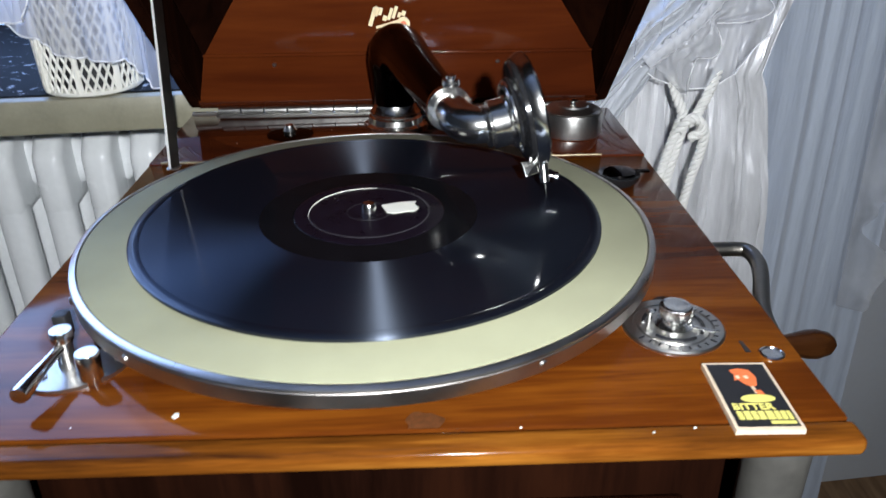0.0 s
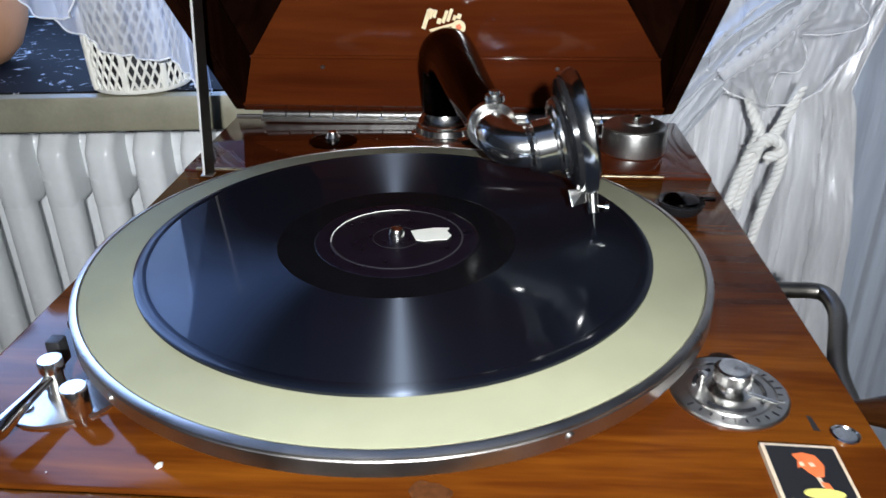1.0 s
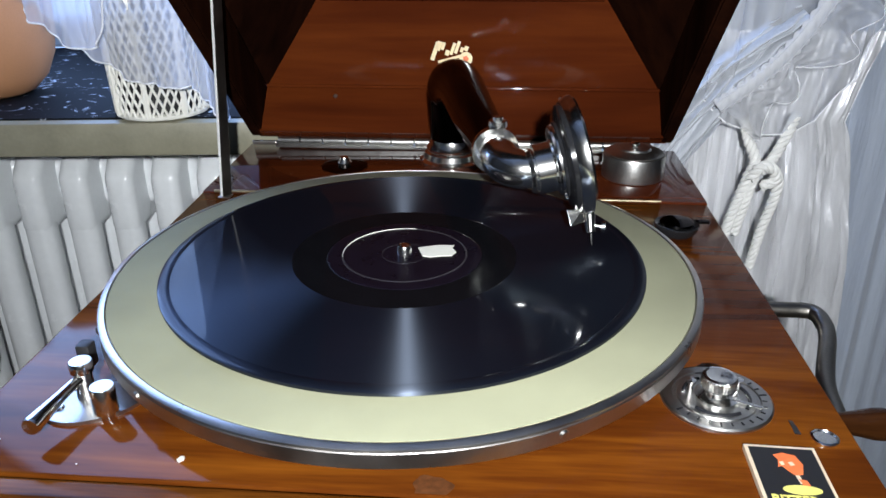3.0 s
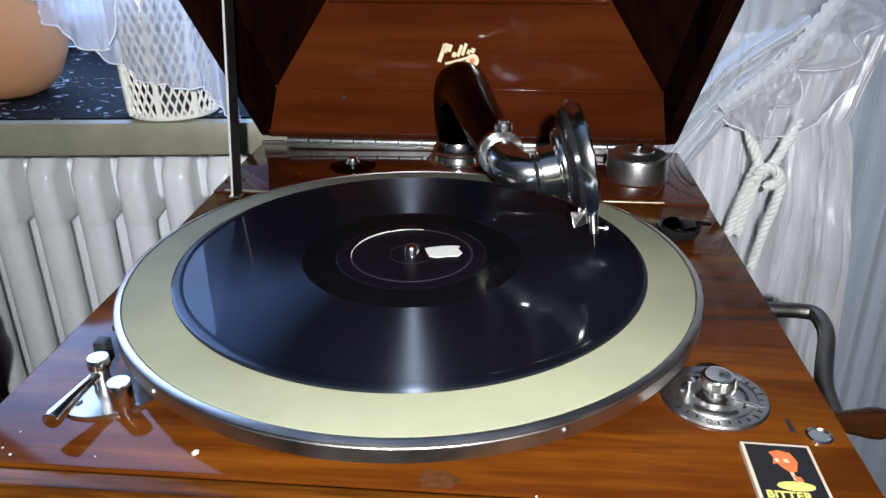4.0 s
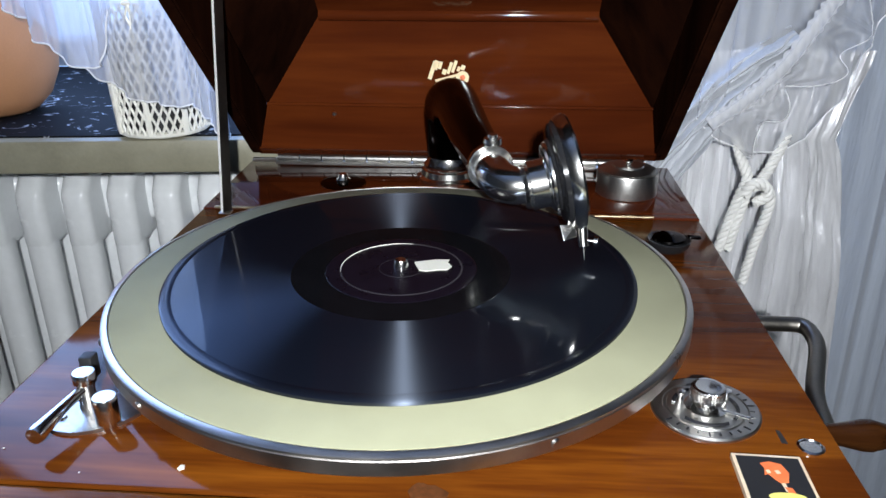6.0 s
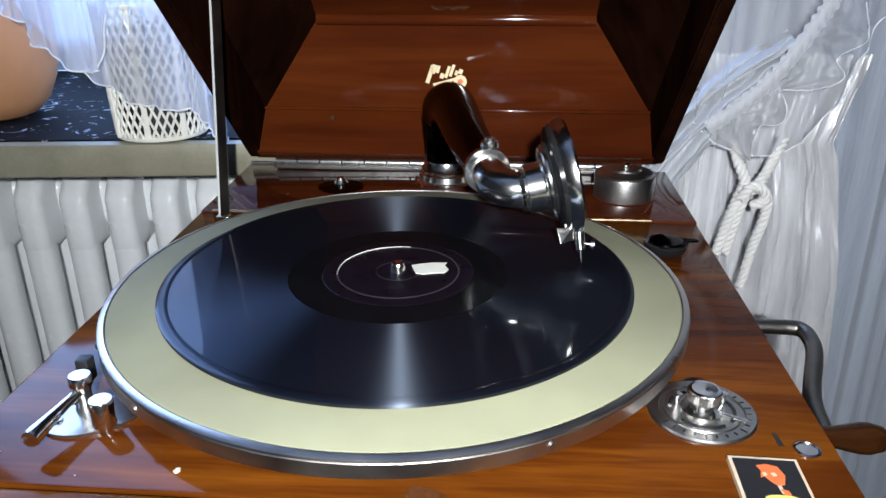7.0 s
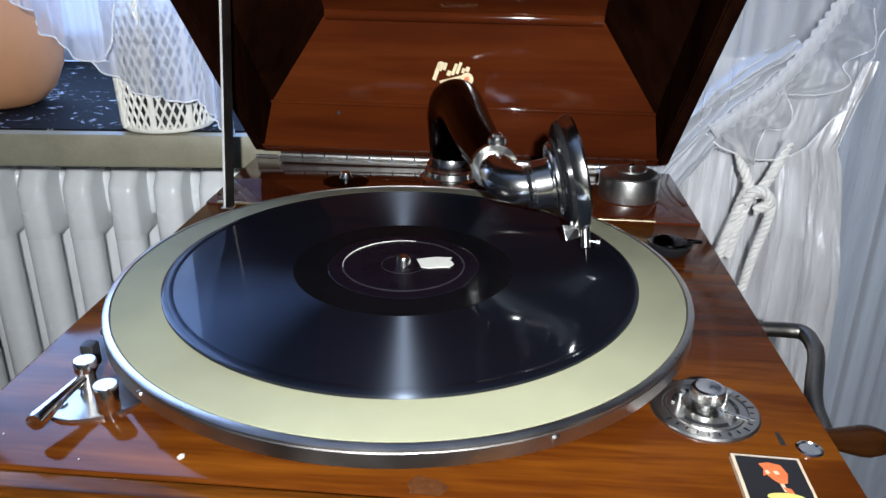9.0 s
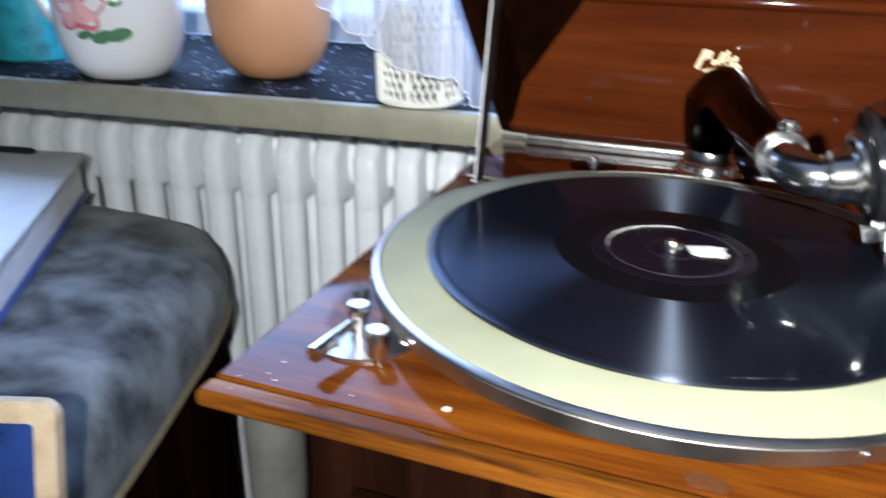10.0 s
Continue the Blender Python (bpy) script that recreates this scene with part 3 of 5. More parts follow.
build_cabinet()

LID_OPEN = radians(44)
LID_Y, LID_Z = 0.283, 0.8580


def in_lid(x, u, v):
    """x across, u from the hinge over the box when shut, v up from the rim."""
    return Vector((x, LID_Y - u * math.cos(LID_OPEN) + v * math.sin(LID_OPEN), LID_Z + u * math.sin(LID_OPEN) + v * math.cos(LID_OPEN)))


def build_lid():
    lid = part("lid", slab([in_lid(BX0 + 0.008, 0.010, 0.0), in_lid(BX1 - 0.008, 0.010, 0.0), in_lid(BX1 - 0.008, 0.010, 0.0455), in_lid(BX0 + 0.008, 0.010, 0.0455)], -0.010), MAHOGANY_DARK, gram,
               "hipped mahogany lid, propped open")
    L, wall, rise, inset = 0.425, 0.0455, 0.0595, 0.0530
    t = 0.0115
    xi0, xi1, u0, u1 = BX0 + 0.0115, BX1 - 0.0140, 0.010, L - 0.010
    # side and front walls, wood darkened to stand for the lid's shaded inside
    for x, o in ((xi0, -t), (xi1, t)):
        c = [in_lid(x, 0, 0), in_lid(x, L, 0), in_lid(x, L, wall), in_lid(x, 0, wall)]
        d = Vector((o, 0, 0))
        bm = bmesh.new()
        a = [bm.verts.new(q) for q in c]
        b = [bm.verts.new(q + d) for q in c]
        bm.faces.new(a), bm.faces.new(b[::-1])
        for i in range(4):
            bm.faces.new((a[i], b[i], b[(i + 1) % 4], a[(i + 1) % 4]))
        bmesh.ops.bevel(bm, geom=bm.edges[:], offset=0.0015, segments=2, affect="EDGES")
        part("lid_side", bm, SHADED_DARK_WOOD, lid, smooth=True)
    part("lid_front", slab([in_lid(xi0, u1, 0), in_lid(xi1, u1, 0), in_lid(xi1, u1, wall), in_lid(xi0, u1, wall)], t), SHADED_DARK_WOOD, lid)
    v1 = wall + rise
    a = [(xi0, u0), (xi1, u0), (xi1, u1), (xi0, u1)]
    b = [(xi0 + inset, u0 + inset), (xi1 - inset, u0 + inset), (xi1 - inset, u1 - inset), (xi0 + inset, u1 - inset)]

    def hip(i, j, mat, name):
        q = [in_lid(*a[i], wall), in_lid(*a[j], wall), in_lid(*b[j], v1), in_lid(*b[i], v1)]
        mid = sum(q, Vector()) / 4
        n = (q[1] - q[0]).cross(q[2] - q[0])
        inner = in_lid((xi0 + xi1) / 2, L / 2, 0.02) - mid
        return part(name, slab(q, -0.008 if n.dot(inner) > 0 else 0.008), mat, lid)

    hip(0, 1, MAHOGANY_DARK, "lid_slope")
    # these slopes carry the lid's inner shade in their colour
    hip(1, 2, SHADED_DARK_WOOD, "lid_slope")
    hip(2, 3, SHADED_DARK_WOOD, "lid_slope")
    hip(3, 0, SHADED_DARK_WOOD, "lid_slope")
    q = [in_lid(*p, v1) for p in b]
    n = (q[1] - q[0]).cross(q[2] - q[0])
    inner = in_lid(0, L / 2, 0.02) - in_lid(0, L / 2, v1)
    part("lid_top", slab(q, -0.008 if n.dot(inner) > 0 else 0.008), MAHOGANY_DARK, lid)
    # rounded beads along the inside joints
    p0, p1 = in_lid(*b[0], v1), in_lid(*b[1], v1)
    part("lid_bead", tube([p0, p1], 0.0055, 20), MAHOGANY_DARK, lid, smooth=True)
    p0, p1 = in_lid(a[0][0], u0 + 0.001, wall), in_lid(a[1][0], u0 + 0.001, wall)
    part("lid_bead", tube([p0, p1], 0.0016, 12), MAHOGANY_DARK, lid, smooth=True)
    # gold maker's mark on the rear slope: plain slanted shapes, an underline and a disc
    ex = Vector((1, 0, 0))
    up = (in_lid(0, u0 + inset, v1) - in_lid(0, u0, wall)).normalized()
    nrm = ex.cross(up).normalized()
    if nrm.y > 0:
        nrm = -nrm
    org = in_lid(-0.0155, u0 + inset * 0.285, wall + rise * 0.285) + nrm * 0.0006

    def stroke(pts, r):
        path = smooth_path([org + ex * x + up * y for x, y in pts], 5)
        bm = bmesh.new()
        n = len(path)
        ring = []
        for i, p in enumerate(path):
            d = (path[min(i + 1, n - 1)] - path[max(i - 1, 0)]).normalized()
            s = nrm.cross(d).normalized() * r * 1.35
            ring.append([bm.verts.new(p + s), bm.verts.new(p - s), bm.verts.new(p - s + nrm * 0.0004), bm.verts.new(p + s + nrm * 0.0004)])
        for a, b in zip(ring, ring[1:]):
            for k in range(4):
                bm.faces.new((a[k], a[(k + 1) % 4], b[(k + 1) % 4], b[k]))
        bm.faces.new(ring[0]), bm.faces.new(ring[-1][::-1])
        return bm

    mark = join(stroke([(0.0022, 0.0020), (0.0075, 0.0175)], 0.0013),
                stroke([(0.0068, 0.0105), (0.0095, 0.0180)], 0.0016),
                stroke([(0.0110, 0.0110), (0.0130, 0.0172)], 0.0010),
                stroke([(0.0148, 0.0062), (0.0162, 0.0105)], 0.0013),
                stroke([(0.0186, 0.0068), (0.0222, 0.0168)], 0.0010),
                stroke([(0.0226, 0.0080), (0.0262, 0.0182)], 0.0010),
                stroke([(0.0276, 0.0090), (0.0290, 0.0130)], 0.0010),
                stroke([(0.0314, 0.0102), (0.0328, 0.0142)], 0.0013),
                stroke([(0.0075, 0.0005), (0.0165, 0.0028), (0.0285, 0.0062)], 0.0008))
    part("maker_mark", mark, GOLD, lid, "slanted gold maker's mark")
    disc = lathe([(0, 0), (0.0058, 0), (0.0058, 0.0006), (0, 0.0006)], 28, org + ex * 0.0318 + up * 0.0035, nrm)
    part("mark_disc", disc, GOLD, lid)
    part("mark_emblem", lathe([(0, 0), (0.0028, 0), (0.0024, 0.0005), (0, 0.0006)], 5, org + ex * 0.0318 + up * 0.0035 + nrm * 0.0006, nrm), ORANGE_INK, lid)
    # screw heads on the back strip
    for x in (-0.10, 0.10):
        part("screw", lathe([(0, 0), (0.002, 0), (0.0015, 0.001), (0, 0.0013)], 14, in_lid(x, 0.0101, 0.036), in_lid(0, 1, 0) - in_lid(0, 0, 0)), DULL_METAL, lid, smooth=True)


build_lid()


def build_stay():
    lo, hi = Vector((-0.1520, 0.147, 0.8524)), Vector((-0.1545, 0.190, 1.026))
    ax = (hi - lo).normalized()
    w = Vector((0.50, 0.87, 0)).normalized()
    w = (w - ax * w.dot(ax)).normalized()
    n = ax.cross(w)
    bm = bmesh.new()
    v = [bm.verts.new(p + w * a * 0.0045 + n * b * 0.0007) for p in (lo, hi) for a, b in ((-1, -1), (1, -1), (1, 1), (-1, 1))]
    for f in ((0, 1, 2, 3), (7, 6, 5, 4), (0, 4, 5, 1), (1, 5, 6, 2), (2, 6, 7, 3), (3, 7, 4, 0)):
        bm.faces.new([v[i] for i in f])
    bmesh.ops.bevel(bm, geom=bm.edges[:], offset=0.0005, segments=2, affect="EDGES")
    # darker steel stands in for the dark lid mirrored in the face
    stay = part("lid_stay", bm, OLD_STEEL, gram, "flat steel lid stay, dark reflection put into its colour", True)
    # added pale strip: the light caught by the edge, as colour
    rim = bmesh.new()
    v = [rim.verts.new(p - w * (0.0046 + 0.0004 * a) + n * b * 0.0008) for p in (lo, hi) for a, b in ((-1, -1), (1, -1), (1, 1), (-1, 1))]
    for f in ((0, 1, 2, 3), (7, 6, 5, 4), (0, 4, 5, 1), (1, 5, 6, 2), (2, 6, 7, 3), (3, 7, 4, 0)):
        rim.faces.new([v[i] for i in f])
    part("lit_edge", rim, LIT_EDGE_STEEL, stay, "narrow edge, coloured pale as if lit")
    part("stay_bracket", box((-0.1575, 0.143, BZ + 0.0004), (-0.1485, 0.151, BZ + 0.0016), 0.0004), DULL_METAL, stay)
    part("pivot", lathe([(0, -0.016), (0.004, -0.016), (0.004, 0.002), (0.002, 0.003), (0, 0.003)], 16, hi - ax * 0.006, (1, 0, 0)), STEEL, stay, smooth=True)


build_stay()


def build_platter():
    z0, z1 = 0.8640, 0.8730
    prof = [(0.02, z0 - 0.006), (0.11, z0 - 0.004), (0.148, z0), (0.1540, z0 + 0.0001), (0.1549, z0 + 0.0006), (0.1549, z1 - 0.0020), (0.1545, z1 - 0.0016),
            (0.1549, z1 - 0.0011), (0.1547, z1 - 0.0002), (0.1535, z1 + 0.0005), (0.1516, z1 + 0.0009), (0.1508, z1 - 0.0006), (0.0, z1 - 0.0006)]
    pl = part("turntable", lathe(prof, 160), STEEL, gram, "nickel-rimmed turntable", True)
    part("felt", lathe([(0, z1 - 0.0005), (0.1507, z1 - 0.0005), (0.1507, z1 + 0.0005), (0.150, z1 + 0.0010), (0, z1 + 0.0010)], 128), FELT, pl, "pale green felt mat", True)
    part("hub", lathe([(0.024, BZ), (0.024, z0 - 0.005), (0.0, z0 - 0.005)], 40), DULL_METAL, pl)
    part("spindle", lathe([(0.0040, z1), (0.0042, 0.8788), (0.0040, 0.8794), (0.0040, 0.8822), (0.0032, 0.8838), (0.0014, 0.8845), (0, 0.8846)], 28), CHROME, pl, smooth=True)
    for a in (-152, -128, -60):
        x, y = 0.1549 * math.cos(radians(a)), 0.1549 * math.sin(radians(a))
        part("rivet", lathe([(0, 0), (0.0022, 0), (0.0016, 0.0010), (0, 0.0013)], 14, (x, y, 0.8682), (x, y, 0)), STEEL, pl, smooth=True)


build_platter()


def build_record():
    rec = thing("record", (0, 0, 0.8741), "black shellac record with a dark label lying on the turntable", "record")
    zb, zt = 0.8741, 0.8784
    body = part("disc", lathe([(0.0036, zb), (0.1235, zb), (0.1245, zb + 0.0006), (0.1258, zb + 0.0014), (0.1269, zb + 0.0024), (0.1268, zt - 0.0006), (0.1258, zt), (0.1215, zt + 0.0002),
                               (0.1210, zt - 0.0001), (0.1208, zt - 0.0001), (0.1200, zt - 0.0001), (0.0612, zt - 0.0001), (0.0606, zt - 0.0001), (0.0604, zt - 0.0001), (0.0600, zt)], 200), GROOVES, rec, "finely grooved playing surface", True)
    part("run_out", lathe([(0.0600, zt), (0.0596, zt - 0.0001), (0.0592, zt - 0.0001), (0.0425, zt - 0.0001), (0.0420, zt - 0.0001), (0.0415, zt)], 120), DEAD_WAX, rec, smooth=True)
    lab = part("label", lathe([(0.0415, zt), (0.0412, zt + 0.0002), (0.0405, zt + 0.0003), (0.0398, zt + 0.0003), (0.0044, zt + 0.0003), (0.0037, zt + 0.0003), (0.0036, zb)], 96), LABEL, rec, "dark violet paper label", True)
    part("label_ring", lathe([(0.0328, zt + 0.0003), (0.0328, zt + 0.0005), (0.0338, zt + 0.0005), (0.0338, zt + 0.0003)], 96), LABEL_LINE, lab)
    part("label_ring", lathe([(0.0120, zt + 0.0003), (0.0120, zt + 0.0004), (0.0123, zt + 0.0004), (0.0123, zt + 0.0003)], 64), LABEL_LINE, lab)
    # torn white paper strip stuck on the label
    a = radians(14)
    ra, rb = Vector((math.cos(a), math.sin(a), 0)), Vector((-math.sin(a), math.cos(a), 0))
    out = [(0.009, -0.0055), (0.013, -0.0075), (0.019, -0.0070), (0.0245, -0.0078), (0.0275, -0.0040), (0.0262, 0.0020), (0.0280, 0.0050), (0.020, 0.0066), (0.013, 0.0060), (0.008, 0.0052)]
    pts = [ra * x + rb * y for x, y in out]
    part("paper_strip", prism([(p.x, p.y) for p in pts], zt + 0.0004, zt + 0.0009), PAPER, lab, "torn white paper strip")
    arc = [(0.0333 * math.cos(radians(b)), 0.0333 * math.sin(radians(b)), zt + 0.0006) for b in range(85, 195, 6)]
    part("label_tear", tube(arc, [0.00028 * math.sin(math.pi * (i + 0.5) / len(arc)) + 0.00012 for i in range(len(arc))], 6), PAPER, lab)


build_record()


def build_tonearm():
    bx, by = 0.0085, 0.2440
    base = part("tonearm", lathe([(0, BZ), (0.027, BZ), (0.027, BZ + 0.003), (0.0235, BZ + 0.0045), (0.0225, BZ + 0.009), (0.0205, BZ + 0.0105), (0.0212, BZ + 0.013), (0.0188, BZ + 0.016),
                                  (0.0175, BZ + 0.020), (0.0, BZ + 0.020)], 56, (bx, by, 0)), CHROME, gram, "nickel-plated tone arm", True)
    for ang in (200, 320, 80):
        p = (bx + 0.0245 * math.cos(radians(ang)), by + 0.0245 * math.sin(radians(ang)), BZ + 0.003)
        part("screw", lathe([(0, 0), (0.0026, 0), (0.0020, 0.0012), (0, 0.0016)], 14, p), CHROME, base, smooth=True)
    pts = smooth_path([(bx, by, BZ + 0.018), (bx, by, BZ + 0.040), (bx + 0.001, by - 0.001, BZ + 0.058), (bx + 0.004, by - 0.014, BZ + 0.0665), (bx + 0.011, by - 0.045, BZ + 0.0690),
                       (bx + 0.023, by - 0.112, BZ + 0.0690), (bx + 0.0383, by - 0.190, BZ + 0.0694)], 10)
    n = len(pts)
    rad = []
    for i in range(n):
        f = i / (n - 1)
        rad.append(0.0172 + 0.0043 * min(1, f / 0.30) if f < 0.45 else 0.0215 - 0.0095 * ((f - 0.45) / 0.55))
    part("arm_tube", tube(pts, rad, 40), BLACK_NICKEL, base, "dark polished goose-neck tube", True)
    end = Vector(pts[-1])
    d = (Vector(pts[-1]) - Vector(pts[-2])).normalized()
    part("collar", lathe([(0.0100, -0.002), (0.0136, -0.002), (0.0140, 0.0), (0.0136, 0.003), (0.0100, 0.003)], 40, end - d * 0.001, d), CHROME, base, smooth=True)
    ts = end + Vector((0.001, 0.001, 0.0100))
    part("thumb_screw", lathe([(0, 0), (0.0026, 0), (0.0026, 0.003), (0.0052, 0.0035), (0.0055, 0.005), (0.0052, 0.0072), (0.003, 0.0076), (0.003, 0.0095), (0, 0.0105)], 24, ts), CHROME, base, smooth=True)
    sb = Vector((0.0878, 0.0310, 0.9250))
    ax = Vector((0.965, 0.13, 0.21)).normalized()
    elbow = smooth_path([end, end + d * 0.010, (end.x + 0.006, 0.0355, 0.9185), (end.x + 0.014, 0.0295, 0.9178), sb - ax * 0.018 + Vector((0, 0, -0.003))], 8)
    part("elbow", tube(elbow, [0.0098 + 0.0012 * math.sin(math.pi * i / (len(elbow) - 1)) for i in range(len(elbow))], 36), CHROME, base, "bright nickel elbow", True)
    part("sleeve", lathe([(0.0, -0.023), (0.0118, -0.023), (0.0126, -0.0215), (0.0118, -0.0205), (0.0118, -0.0195), (0.0138, -0.019), (0.0138, -0.010), (0.0150, -0.009), (0.0150, -0.006), (0.0, -0.006)], 44,
                          sb + Vector((0, 0, -0.003)), ax), CHROME, base, "ribbed nickel sleeve", True)
    sbx = part("sound_box", lathe([(0.0, -0.0075), (0.019, -0.0075), (0.0205, -0.0068), (0.021, -0.0055), (0.0268, -0.0046), (0.0288, -0.0036), (0.0294, 0.0005), (0.0, 0.0005)], 72, sb, ax), BAKELITE, gram,
               "round black and nickel sound box", True)
    part("rim", lathe([(0.0290, -0.0014), (0.0302, -0.0012), (0.0315, 0.0006), (0.0326, 0.0030), (0.0328, 0.0050), (0.0316, 0.0064), (0.0270, 0.0066), (0.0250, 0.0055), (0.0, 0.0050)], 72, sb, ax), CHROME, sbx, "polished rim", True)
    part("back_ring", lathe([(0.0150, -0.0072), (0.0150, -0.0092), (0.0180, -0.0096), (0.0195, -0.0085), (0.0195, -0.0072)], 56, sb, ax), CHROME, sbx, smooth=True)
    side = ax.cross(Vector((0, 0, 1))).normalized()
    for ang in (35, 145, 215, 325):
        p = sb - ax * 0.005 + side * 0.0245 * math.cos(radians(ang)) + Vector((0, 0, 0.0245 * math.sin(radians(ang))))
        part("screw", lathe([(0, 0), (0.0022, 0), (0.0017, 0.0012), (0, 0.0016)], 12, p, -ax), CHROME, sbx, smooth=True)
    # needle bar, holder, clamp screw and needle
    tip = Vector((0.1013, 0.0177, 0.8786))
    hold_lo, hold_hi = Vector((0.1006, 0.0202, 0.8848)), Vector((0.0990, 0.0252, 0.8998))
    part("needle_holder", lathe([(0.0, 0.0), (0.0020, 0.0), (0.0029, 0.001), (0.0029, 0.012), (0.0035, 0.0125), (0.0035, 0.0155), (0.0, 0.0165)], 24, hold_lo, hold_hi - hold_lo), CHROME, sbx, smooth=True)
    part("needle", tube([hold_lo + Vector((0, 0, 0.001)), (hold_lo + tip) / 2, tip], [0.0008, 0.0007, 0.0001], 10), CHROME, sbx, smooth=True)
    sc = hold_lo + (hold_hi - hold_lo) * 0.30
    part("clamp_screw", lathe([(0, 0), (0.0011, 0), (0.0011, 0.0055), (0.0028, 0.006), (0.0028, 0.008), (0, 0.0085)], 18, sc, (0.97, -0.15, -0.05)), CHROME, sbx, smooth=True)
    part("needle_bar", box((0.0915, 0.0227, 0.8967), (0.1015, 0.0292, 0.9012), 0.0010), CHROME, sbx, smooth=True)
    part("lever", tube([(0.0975, 0.0267, 0.8992), (0.0972, 0.0297, 0.9102), (0.0945, 0.0322, 0.925)], [0.0022, 0.0016, 0.0014], 10), CHROME, sbx, smooth=True)
    part("weight_plate", slab([(0.0860, 0.0232, 0.8967), (0.0885, 0.0187, 0.8887), (0.0960, 0.0222, 0.8902), (0.0950, 0.0247, 0.8967)], 0.0025, 0.0004), CHROME, sbx, "small bent bright plate")


build_tonearm()


def build_brake():
    cx, cy = -0.1232, -0.1068
    out = []
    for i in range(36):
        a = 2 * math.pi * i / 36
        r = 1 / math.hypot(math.cos(a - radians(30)) / 0.0215, math.sin(a - radians(30)) / 0.0135)
        out.append((cx + r * math.cos(a), cy + r * math.sin(a)))
    br = part("brake", prism(out, BZ, BZ + 0.0018, 0.0004), DULL_METAL, gram, "nickel turntable brake with lever")
    pa, pb = (-0.1298, -0.1022), (-0.1146, -0.1147)
    part("post", lathe([(0.0048, BZ), (0.0042, BZ + 0.004), (0.0036, BZ + 0.010), (0.0040, BZ + 0.014), (0.0050, BZ + 0.0145), (0.0050, BZ + 0.0185), (0.0046, BZ + 0.0195), (0, BZ + 0.0198)], 28, (*pa, 0)), CHROME, br, smooth=True)
    part("post", lathe([(0.0036, BZ), (0.0036, BZ + 0.003), (0.0052, BZ + 0.0035), (0.0052, BZ + 0.0150), (0.0048, BZ + 0.0158), (0, BZ + 0.0158)], 28, (*pb, 0)), CHROME, br, smooth=True)
    part("lever", tube([(pa[0], pa[1], BZ + 0.0120), (-0.1322, -0.1175, BZ + 0.0112), (-0.1343, -0.1352, BZ + 0.0100), (-0.1344, -0.1368, BZ + 0.0100)], [0.0022, 0.0026, 0.0040, 0.0036], 18), CHROME, br, "long tapered lever", True)
    part("pad", box((-0.1400, -0.0890, BZ + 0.006), (-0.1335, -0.0820, BZ + 0.0180), 0.001), BLACK_RUBBER, br, "black brake pad", True)
    part("pad_arm", tube([(pa[0], pa[1], BZ + 0.0115), (-0.1365, -0.0855, BZ + 0.0115)], 0.0020, 10), CHROME, br, smooth=True)
    part("screw", lathe([(0, 0), (0.0026, 0), (0.0020, 0.0011), (0, 0.0014)], 16, (-0.1375, -0.1125, BZ + 0.0018)), CHROME, br, smooth=True)
    part("screw", lathe([(0, 0), (0.0026, 0), (0.0020, 0.0011), (0, 0.0014)], 16, (-0.1085, -0.0985, BZ + 0.0018)), CHROME, br, smooth=True)


build_brake()


